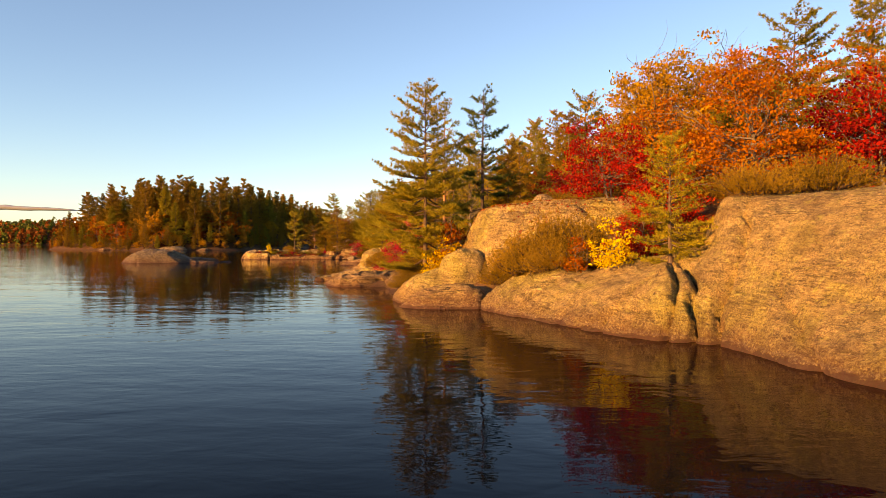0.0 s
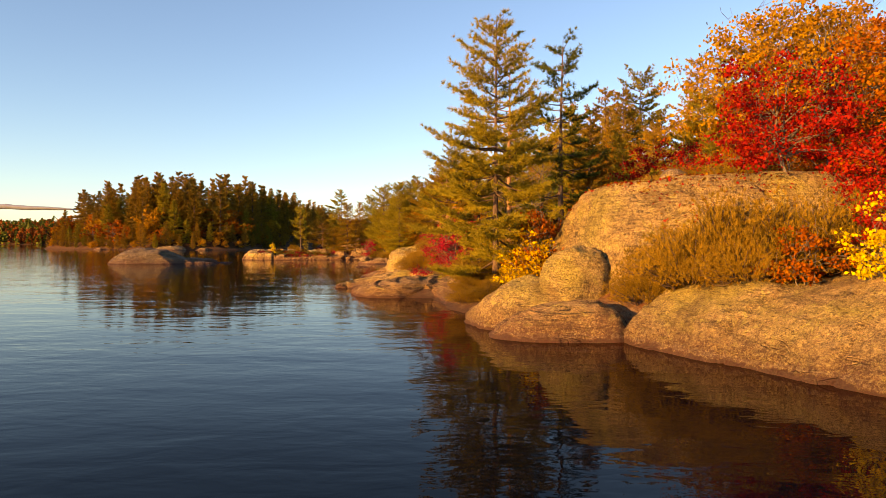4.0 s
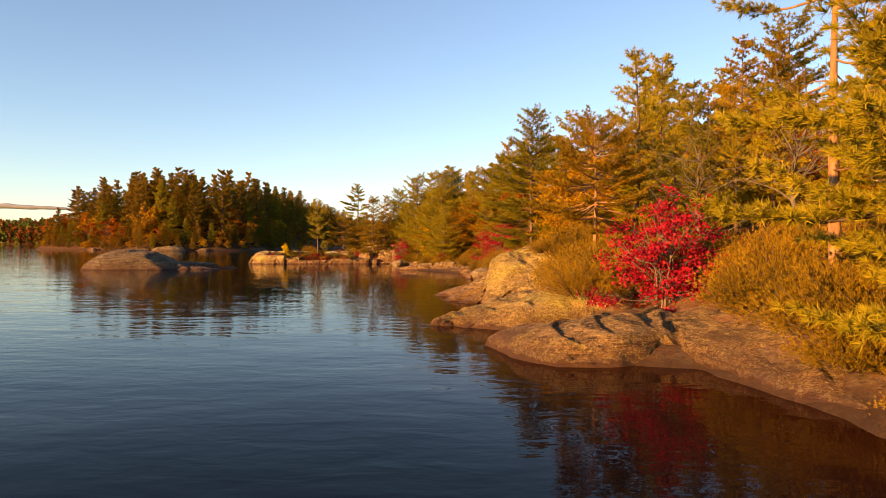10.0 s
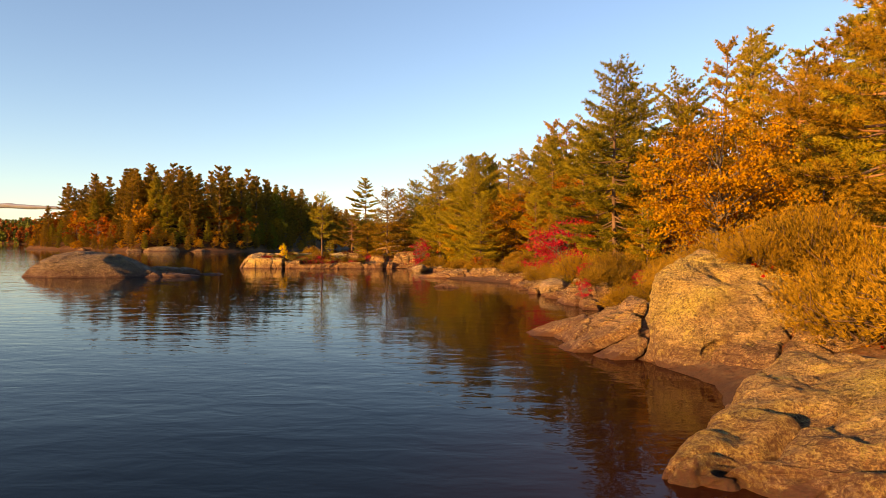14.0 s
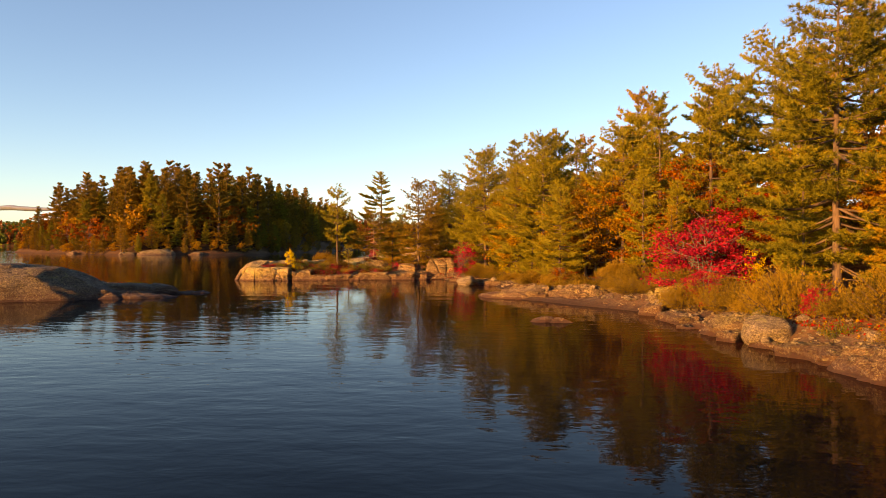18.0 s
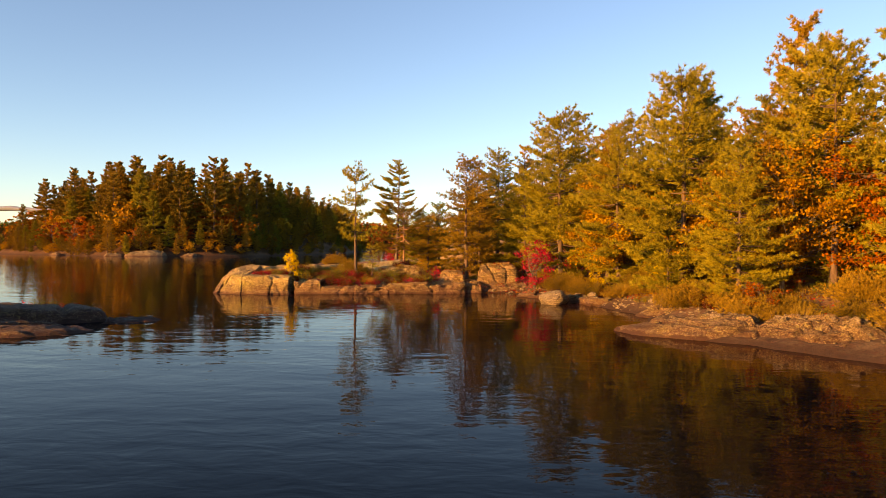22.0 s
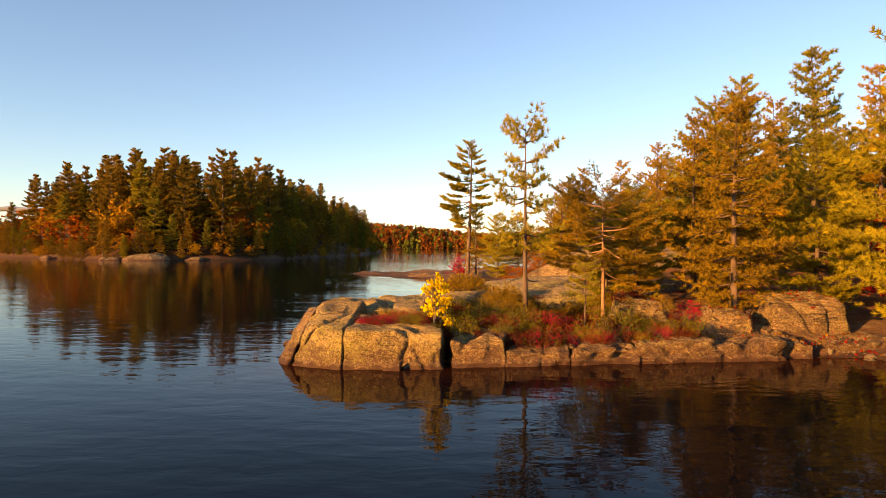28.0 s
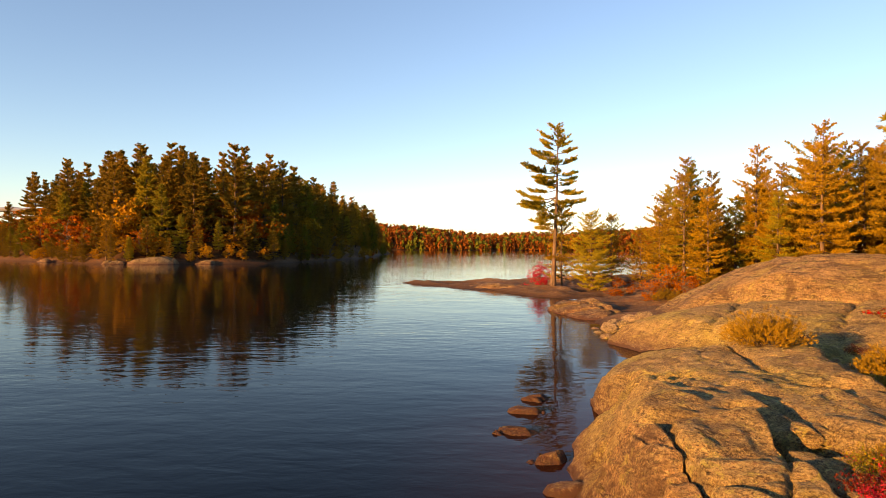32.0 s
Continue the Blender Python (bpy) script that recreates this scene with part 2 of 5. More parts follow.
BARK_GREY = bark("bark_grey", (0.08, 0.062, 0.048), (0.19, 0.155, 0.12), 14)


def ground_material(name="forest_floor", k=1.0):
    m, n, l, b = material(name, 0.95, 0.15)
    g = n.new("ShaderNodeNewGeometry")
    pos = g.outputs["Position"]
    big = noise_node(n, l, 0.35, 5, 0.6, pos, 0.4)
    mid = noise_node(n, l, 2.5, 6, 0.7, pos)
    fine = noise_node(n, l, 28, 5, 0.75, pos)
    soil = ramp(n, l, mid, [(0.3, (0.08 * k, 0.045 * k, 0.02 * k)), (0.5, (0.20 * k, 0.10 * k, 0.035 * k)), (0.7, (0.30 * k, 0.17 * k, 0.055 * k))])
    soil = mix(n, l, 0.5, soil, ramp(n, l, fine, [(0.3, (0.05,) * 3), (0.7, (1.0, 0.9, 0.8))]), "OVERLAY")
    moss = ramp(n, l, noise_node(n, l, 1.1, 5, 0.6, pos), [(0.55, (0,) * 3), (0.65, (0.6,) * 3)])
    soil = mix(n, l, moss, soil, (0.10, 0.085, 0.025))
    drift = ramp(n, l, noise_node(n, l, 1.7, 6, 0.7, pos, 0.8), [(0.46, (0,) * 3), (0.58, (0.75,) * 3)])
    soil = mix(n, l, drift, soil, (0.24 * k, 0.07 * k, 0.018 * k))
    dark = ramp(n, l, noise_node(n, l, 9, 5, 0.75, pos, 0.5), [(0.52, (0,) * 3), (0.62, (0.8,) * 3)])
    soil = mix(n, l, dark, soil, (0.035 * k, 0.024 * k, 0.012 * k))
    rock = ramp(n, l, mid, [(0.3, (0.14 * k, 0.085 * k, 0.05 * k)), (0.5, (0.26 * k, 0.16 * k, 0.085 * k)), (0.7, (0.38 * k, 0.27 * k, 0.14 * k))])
    rock = mix(n, l, 0.4, rock, ramp(n, l, fine, [(0.3, (0.1,) * 3), (0.7, (0.95,) * 3)]), "OVERLAY")
    z = n.new("ShaderNodeSeparateXYZ")
    l.new(pos, z.inputs[0])
    mask = math_node(n, l, "ADD", math_node(n, l, "MULTIPLY", z.outputs[2], 0.35), math_node(n, l, "MULTIPLY", big, 0.9))
    litter = ramp(n, l, noise_node(n, l, 6, 6, 0.75, pos, 0.5), [(0.5, (0,) * 3), (0.6, (0.7,) * 3)])
    rock = mix(n, l, litter, rock, (0.26, 0.085, 0.025))
    damp = ramp(n, l, math_node(n, l, "ADD", z.outputs[2], math_node(n, l, "MULTIPLY", math_node(n, l, "SUBTRACT", mid, 0.5), 0.2)), [(0.05, (0.9,) * 3), (0.2, (0.6,) * 3), (0.5, (0.1,) * 3)])
    rock = mix(n, l, damp, rock, (0.055, 0.028, 0.017))
    pit = ramp(n, l, noise_node(n, l, 13, 6, 0.75, pos, 0.4), [(0.5, (0,) * 3), (0.62, (0.75,) * 3)])
    rock = mix(n, l, pit, rock, (0.05, 0.03, 0.018))
    l.new(mix(n, l, ramp(n, l, mask, [(0.6, (0,) * 3), (0.78, (1,) * 3)]), rock, soil), b.inputs["Base Color"])
    bump(n, l, b, math_node(n, l, "ADD", mid, math_node(n, l, "MULTIPLY", fine, 0.4)), 0.9, 0.08)
    return m


def water_material():
    m, n, l, b = material("lake_water", 0.02, 0.5)
    b.inputs["IOR"].default_value = 1.105
    shoal = n.new("ShaderNodeAttribute")
    shoal.attribute_name = "shoal"
    l.new(mix(n, l, shoal.outputs["Fac"], (0.0015, 0.003, 0.006), (0.042, 0.011, 0.004)), b.inputs["Base Color"])
    pos = n.new("ShaderNodeNewGeometry").outputs["Position"]
    mp = n.new("ShaderNodeMapping")
    mp.inputs["Scale"].default_value, mp.inputs["Rotation"].default_value = (0.55, 1.0, 1.0), (0, 0, 0.12)
    l.new(pos, mp.inputs[0])
    a = noise_node(n, l, 2.6, 3, 0.5, mp.outputs[0], 0.3)
    c = noise_node(n, l, 0.5, 2, 0.5, mp.outputs[0])
    calm = ramp(n, l, noise_node(n, l, 0.07, 3, 0.6, mp.outputs[0]), [(0.35, (0.35,) * 3), (0.65, (1,) * 3)])
    h = math_node(n, l, "ADD", math_node(n, l, "MULTIPLY", a, calm), math_node(n, l, "MULTIPLY", c, 1.6))
    bump(n, l, b, h, 1.0, 0.013)
    return m


# ---- mesh helpers ----
def mesh_of(name, verts, faces, mat, smooth=False):
    me = bpy.data.meshes.new(name)
    verts, faces = np.asarray(verts, np.float32), np.asarray(faces, np.int32)
    k = faces.shape[1]
    me.vertices.add(len(verts))
    me.vertices.foreach_set("co", verts.ravel())
    me.loops.add(faces.size)
    me.loops.foreach_set("vertex_index", faces.ravel())
    me.polygons.add(len(faces))
    me.polygons.foreach_set("loop_start", np.arange(len(faces), dtype=np.int32) * k)
    me.update(calc_edges=True)
    me.materials.append(mat)
    if smooth:
        me.shade_smooth()
    return me


def part(name, me, parent, label=""):
    ob = new(name, me)
    ob.parent = parent
    return tagged(ob, label)


def value_noise(p, seed=0):
    i = np.floor(p).astype(np.int64)
    f = p - i
    f = f * f * (3 - 2 * f)
    out = np.zeros(len(p))
    for c in range(8):
        o = np.array([c & 1, c >> 1 & 1, c >> 2 & 1])
        q = i + o
        h = (q[:, 0] * 374761393 + q[:, 1] * 668265263 + q[:, 2] * 2147483647 + seed * 1274126177) & 0xFFFFFFFF
        h = ((h ^ (h >> 13)) * 1274126177) & 0xFFFFFFFF
        h = (h ^ (h >> 16)) & 0xFFFFFF
        w = np.prod(np.where(o, f, 1 - f), axis=1)
        out += w * (h / 0xFFFFFF)
    return out * 2 - 1


def fbm(p, seed=0, octaves=5, gain=0.5):
    out, amp = np.zeros(len(p)), 1.0
    for k in range(octaves):
        out += amp * value_noise(p * 2.0 ** k + 17.3 * k, seed + k)
        amp *= gain
    return out


def grid_faces(rows, cols, wrap=False):
    r, c = np.meshgrid(np.arange(rows - 1), np.arange(cols if wrap else cols - 1), indexing="ij")
    a, b = r * cols + c, r * cols + (c + 1) % cols
    return np.stack([a, b, b + cols, a + cols], -1).reshape(-1, 4)


# ---- ground ----
SHORE = [(9, -30), (7.5, 2), (5.6, 8.8), (5.4, 12.2), (3.6, 13.8), (2.4, 16.6), (1.2, 18.6), (-1.3, 20), (-1.3, 22.5),
         (-2.6, 25.4), (-2.9, 28.6), (-5.3, 29.4), (-4.4, 32), (-6.3, 34.2), (-4.9, 37.8), (-6.2, 41.8), (-3.7, 48.3), (-4.8, 53),
         (-5.1, 61), (-9.6, 67), (-8.3, 71), (-9.6, 75.5), (-11.4, 81), (-14.8, 80.9), (-23.8, 79.3), (-24.4, 84.8), (-21.6, 90.6),
         (-20.8, 98), (-20.2, 112), (-30.5, 128.4), (-20, 131), (0, 150), (70, 190), (150, 190), (150, -30)]


def inland(xy):
    """Distance to the shore, positive on land."""
    a = np.array(SHORE, float)
    b = np.roll(a, -1, axis=0)
    best, inside = np.full(len(xy), 1e9), np.zeros(len(xy), bool)
    for p, q in zip(a, b):
        e, v = q - p, xy - p
        t = np.clip((v @ e) / (e @ e), 0, 1)
        best = np.minimum(best, np.linalg.norm(v - t[:, None] * e, axis=1))
        if p[1] != q[1]:
            cross = (p[1] > xy[:, 1]) != (q[1] > xy[:, 1])
            inside ^= cross & (xy[:, 0] < (q[0] - p[0]) * (xy[:, 1] - p[1]) / (q[1] - p[1]) + p[0])
    return np.where(inside, best, -best)


STEPS = [-4, 0, 1, 3, 8, 15, 30, 60]
ZONES = [(0, [-1.5, -.5, -.1, 1.0, 2.9, 4.3, 6.5, 8]), (17, [-1.5, -.4, .0, 1.0, 2.8, 4.2, 6.5, 8]), (23, [-1.5, -.15, .3, 1.2, 3.0, 4.2, 6.5, 9]),
         (29, [-1.5, -.15, .25, .75, 2.0, 3.4, 7, 10]), (45, [-1.5, -.12, .3, .9, 2.3, 4, 7.5, 11]), (60, [-1.5, -.1, .25, .6, 1.7, 3.4, 7, 11]),
         (74, [-1.5, -.1, .2, .6, 1.4, 2.8, 6, 9]), (82, [-1.5, -.12, .12, .28, .8, 1.6, 4.5, 7]), (95, [-1.5, -.12, .2, .5, 1.3, 2.2, 3.5, 5]),
         (116, [-1.5, -.12, .08, .2, .5, 1.2, 2.5, 4])]


def ground_height(xy):
    d = inland(xy)
    prof = np.array([np.interp(d, STEPS, h) for _, h in ZONES])
    ys = np.array([y for y, _ in ZONES])
    k = np.clip(np.searchsorted(ys, xy[:, 1]) - 1, 0, len(ys) - 2)
    t = np.clip((xy[:, 1] - ys[k]) / (ys[k + 1] - ys[k]), 0, 1)
    i = np.arange(len(xy))
    z = prof[k, i] * (1 - t) + prof[k + 1, i] * t
    p = np.c_[xy, np.zeros(len(xy))]
    return z + np.clip(d / 3 + 0.4, 0.12, 1) * (0.28 * fbm(p * 0.35, 3, 4) + 0.06 * fbm(p * 1.9, 9, 3))


rows_y = np.r_[np.arange(-30, 0, 1.5), np.arange(0, 132, 0.22), np.arange(132, 192, 2.0)]
guide = np.interp(rows_y, [-30, 0, 8, 20, 30, 42, 60, 70, 77, 80, 86, 92, 112, 118, 131, 150, 190], [4, 4, 3, -4, -9, -9, -8, -13, -15, -27, -27, -25, -24, -28, -34, -10, 60])
offs = np.r_[np.arange(0, 16, 0.22), 16 + np.cumsum(np.geomspace(0.25, 8, 42))]
GX = guide[:, None] + offs[None]
GY = np.repeat(rows_y[:, None], len(offs), 1)
gxy = np.c_[GX.ravel(), GY.ravel()]
gz = ground_height(gxy)
gverts, gfaces = np.c_[gxy, gz], grid_faces(len(rows_y), len(offs))
ground = new("ground", mesh_of("ground", gverts, gfaces, ground_material(), True))
tagged(ground, "rocky lakeside ground strewn with rust-brown pine needles and leaf litter", "ground", kind="structure")
wx, wy = np.r_[-4500, -300, np.arange(-60, 16, 1.0), 300, 4500], np.r_[-2500, -60, np.arange(-6, 136, 1.0), 600, 4500]
lake = np.c_[np.repeat(wx[None], len(wy), 0).ravel(), np.repeat(wy[:, None], len(wx), 1).ravel(), np.zeros(len(wx) * len(wy))]
water = new("water", mesh_of("water", lake, grid_faces(len(wy), len(wx)), water_material()))
# peat-brown tint where the rocky bed lies shallow
shoal = water.data.attributes.new("shoal", "FLOAT", "POINT")
shoal.data.foreach_set("value", np.clip(1 + inland(lake[:, :2]) / 3.2, 0, 1).astype(np.float32) ** 1.6)
tagged(water, "calm dark blue lake water with fine ripples", "water", kind="structure")

SOLID_V, SOLID_F, solid_count = [gverts], [gfaces], len(gverts)


# ---- granite ----
def outcrop(label, x, y, rx, ry, top, rot=0, seed=0, steep=0.45, round_top=0.75, rough=1.0, tilt=(0, 0), base=-0.5, mat=None, cracks=3, name="granite_outcrop", res=1.0, square=2.6, facets=9, parent=None):
    """A weathered granite mass that rises from base to top, with joints and fine layering."""
    global solid_count
    rng = np.random.default_rng(seed + 1000)
    na, nv = int(128 * res), int(62 * res)
    th = np.linspace(0, 2 * np.pi, na, endpoint=False)
    dense = np.linspace(0, np.pi / 2, 600)
    run = np.r_[0, np.cumsum(np.hypot(np.diff(np.cos(dense) ** steep) * max(rx, ry), np.diff(np.sin(dense) ** round_top) * (top - base)))]
    v = np.interp(np.linspace(0, run[-1], nv), run, dense)
    T, V = np.meshgrid(th, v)
    T, V = T.ravel(), V.ravel()
    foot = (np.abs(np.cos(T)) ** square + np.abs(np.sin(T)) ** square) ** (-1 / square)
    c = np.cos(V) ** steep
    s = np.sin(V) ** round_top
    size = min(rx, ry)
    u = np.c_[np.cos(T) * foot * c * rx, np.sin(T) * foot * c * ry, base + (top - base) * s]
    for _ in range(facets + (4 if facets > 7 else 0)):
        a, zc = rng.uniform(0, 2 * np.pi), rng.uniform(0.0, 0.95)
        nrm = np.array([math.cos(a) * math.sqrt(1 - zc * zc), math.sin(a) * math.sqrt(1 - zc * zc), zc])
        q = u - np.array([0, 0, base])
        far = (q @ nrm).max() * rng.uniform(0.80, 0.95)
        u -= nrm * (0.985 * np.maximum(0, q @ nrm - far))[:, None]
    wob = fbm(u / max(size, 0.4) * 0.9 + seed * 3.1, seed, 3)
    out = np.c_[np.cos(T), np.sin(T), 0 * T]
    u += out * (wob * 0.05 * size * rough * np.minimum(1, c * 1.5))[:, None]
    u[:, 2] += s * (fbm(u / max(size, 0.4) * 1.1 + 5.7, seed + 40, 4) * 0.05 * (top - base) * rough)
    up = s[:, None] * np.array([0, 0, 1.0]) + (1 - s)[:, None] * out
    layer = u[:, 2] * 3.2 + u[:, 0] * 0.5 + u[:, 1] * 0.3 + 1.1 * fbm(u * 0.7, seed + 9, 3)
    step = (layer % 1.0 - 0.5) * (0.5 + 0.5 * np.tanh(2 * fbm(u * 0.9, seed + 19, 2)))
    u += up * (0.11 * min(1.0, size) * rough * step * np.clip(1.25 - s, 0.15, 1))[:, None]
    strike, gap = rng.uniform(0, np.pi), max(0.022, 4.0 * max(rx, ry) / na)
    for _ in range(cracks):
        across = rng.random() < 0.5
        a = strike + (np.pi / 2 if across else 0.0) + rng.normal(0, 0.14)
        nrm = np.array([np.cos(a), np.sin(a), rng.normal(0, 0.22)])
        off = rng.uniform(-0.75, 0.75) * (abs(np.cos(a)) * rx + abs(np.sin(a)) * ry)
        dist = u @ nrm - off + 0.05 * size * fbm(u * 1.6 / size, seed + 77, 4)
        u -= up * (rng.uniform(0.12, 0.3) * min(1.0, 0.5 + 0.3 * size) * np.exp(-np.abs(dist) / gap))[:, None]
        u += up * (0.055 * rng.normal() * np.tanh(dist / (0.7 * gap)) * min(1, size))[:, None]
    sheet = (u[:, 2] + 0.16 * u[:, 0] + 0.08 * u[:, 1] + 0.06 * fbm(u * 0.8, seed + 91, 3)) / max(0.3, 0.36 * (top + 0.1))
    near = np.abs(sheet - np.round(sheet)) * max(0.3, 0.36 * (top + 0.1))
    keep = np.clip(fbm(u * 0.7 + 9.1, seed + 92, 3) * 3 + 0.3, 0, 1)
    u -= up * (0.09 * min(1, size) * keep * np.clip(1.3 - s, 0, 1) * np.exp(-near / gap))[:, None]
    vein = fbm(u * (0.55 + 0.5 / max(size, 0.5)) + 31.7, seed + 55, 3)
    u -= up * (0.035 * min(1.0, 0.4 + 0.3 * size) * rough * np.exp(-np.abs(vein) / 0.04))[:, None]
    u += up * (0.026 * rough * fbm(u * 2.3, seed + 5, 4) + 0.012 * rough * fbm(u * 9, seed + 6, 2))[:, None]
    u[:, 2] += u[:, 0] * math.tan(radians(tilt[0])) * s + u[:, 1] * math.tan(radians(tilt[1])) * s
    a = radians(rot)
    u[:, :2] = u[:, :2] @ np.array([[math.cos(a), math.sin(a)], [-math.sin(a), math.cos(a)]])
    me = mesh_of(name, u, grid_faces(nv, na, True), mat or GRANITE, True)
    ob = new(name, me)
    ob.location = (x, y, 0)
    SOLID_V.append(u + np.array([x, y, 0]))
    SOLID_F.append(grid_faces(nv, na, True) + solid_count)
    solid_count += len(u)
    if parent:
        ob.parent = parent
        return tagged(ob, label)
    return tagged(ob, label, "rock")


CLIFF = "tall sunlit granite cliff with yellow lichen above the water"
SLAB = "low weathered granite slab sloping into the lake"
G, GP, GG = GRANITE, GRANITE_PINK, GRANITE_GREY_SHADED
MASSES = {"cliff": ("granite_cliff", CLIFF), "dome": ("granite_dome", "smooth granite dome with split boulders and yellow lichen"), "slabs": ("granite_slabs", "jointed granite slabs sloping into the lake"),
          "knob": ("granite_hillock", "steep lichen-covered granite knob with tilted slabs at its foot"), "shelf": ("granite_shelf", "flat granite shelves at the edge of the bay"),
          "head": ("granite_headland", "blunt jointed granite headland falling steeply to the water"), "blocks": ("granite_ledge", "square granite boulders on a long low ledge"),
          "back": ("granite_slope", "smooth bare granite slope behind the headland"), "islet": ("granite_islet", "whale-backed grey granite islet with shade painted into its colour"), "spit": ("granite_spit", "low granite spit reaching into the lake")}
ROCKS = [  # mass, part, x, y, rx, ry, top, rot, steep, round_top, tilt, material, cracks, facets
    ("dome", "boulder", .62, 21.45, .95, .62, 1.8, 24, .7, .8, (8, 0), G, 0, 1),
    ("dome", "shoulder", -.3, 22.3, 1.5, 1.75, 1.1, 12, .6, .8, (9, 0), G, 2, 5),
    ("dome", "hump", .05, 20.1, 1.55, 1.05, .68, -6, .8, 1.0, (9, 3), GP, 0, 1),
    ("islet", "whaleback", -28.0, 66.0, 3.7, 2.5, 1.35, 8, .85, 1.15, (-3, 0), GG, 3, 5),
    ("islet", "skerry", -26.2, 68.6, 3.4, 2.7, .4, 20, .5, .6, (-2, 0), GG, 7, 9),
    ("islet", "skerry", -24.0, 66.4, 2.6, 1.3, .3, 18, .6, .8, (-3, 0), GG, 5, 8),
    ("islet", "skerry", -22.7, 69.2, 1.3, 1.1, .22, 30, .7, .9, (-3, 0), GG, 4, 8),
    ("dome", "dome", 4.9, 24.0, 4.3, 3.4, 3.35, 8, .36, .48, (1, 0), G, 4, 3),
    ("slabs", "slab", -3.3, 35.3, 3.6, 1.9, .74, 12, .85, 1.1, (12, 3), G, 3, 3),
    ("shelf", "shelf", -8.5, 67.0, 2.1, 1.0, .3, -35, .3, .3, (4, 3), GP, 6, 9),
    ("shelf", "shelf", -6.4, 65.4, 1.4, 1.0, .4, -20, .25, .25, (4, 3), GP, 5, 9),
    ("shelf", "shelf", -5.1, 64.1, 1.5, .9, .3, -10, .3, .3, (4, 4), GP, 5, 9),
    ("shelf", "shelf", -3.4, 62.5, 1.6, 1.1, .9, 10, .4, .5, (4, 0), G, 4, 8),
    ("shelf", "shelf", -3.7, 56.2, 1.5, 1.8, .4, 10, .35, .4, (6, 0), GP, 5, 9),
    ("shelf", "shelf", -4.3, 60.0, 1.1, 1.7, .3, 5, .35, .4, (6, 0), GP, 5, 9),
    ("shelf", "shelf", -7.2, 70.8, 1.2, 1.6, .3, 15, .35, .4, (6, 0), GP, 5, 9),
    ("shelf", "shelf", -3.9, 50.5, 1.0, 1.8, .35, 10, .5, .6, (6, 0), GP, 4, 8),
    ("", "granite_rock", -8.4, 58.2, .9, .45, .2, -5, .6, .9, (5, 0), GP, 2, 6),
    ("back", "pavement", -21.0, 86.0, 2.6, 3.0, .9, 0, .45, .5, (4, -1), G, 6, 5),
    ("back", "slope", -11.0, 98.5, 8.6, 6.0, 2.6, 5, .85, 1.05, (2, 2), GP, 4, 6),
    ("back", "pavement", -15.6, 92.4, 6.2, 5.6, 1.25, 10, .55, .6, (4, 1), G, 6, 5),
    ("spit", "spit", -24.6, 122.4, 7.5, 1.3, .24, 132, .6, .7, (0, 0), GP, 4, 5),
    ("spit", "shore", -20.3, 104, 1.7, 3.6, .42, 5, .6, .7, (4, 0), GP, 4, 8),
]
roots = {k: tagged(new(nm, None), lb, "rock") for k, (nm, lb) in MASSES.items()}
for k, (mass, nm, x, y, rx, ry, top, rot, st, rt, tilt, mat, cr, fc) in enumerate(ROCKS):
    outcrop("" if mass else "flat rock awash in the bay", x, y, rx, ry, top, rot, k * 7 + 1, st, rt, 1.0, tilt, -0.6, mat, cr, nm, min(1.65, 0.95 + 0.3 * max(rx, ry)) if mass not in ("islet", "spit", "shelf") else 1.1, 4.0 if st < .33 else 2.6, fc, roots.get(mass))



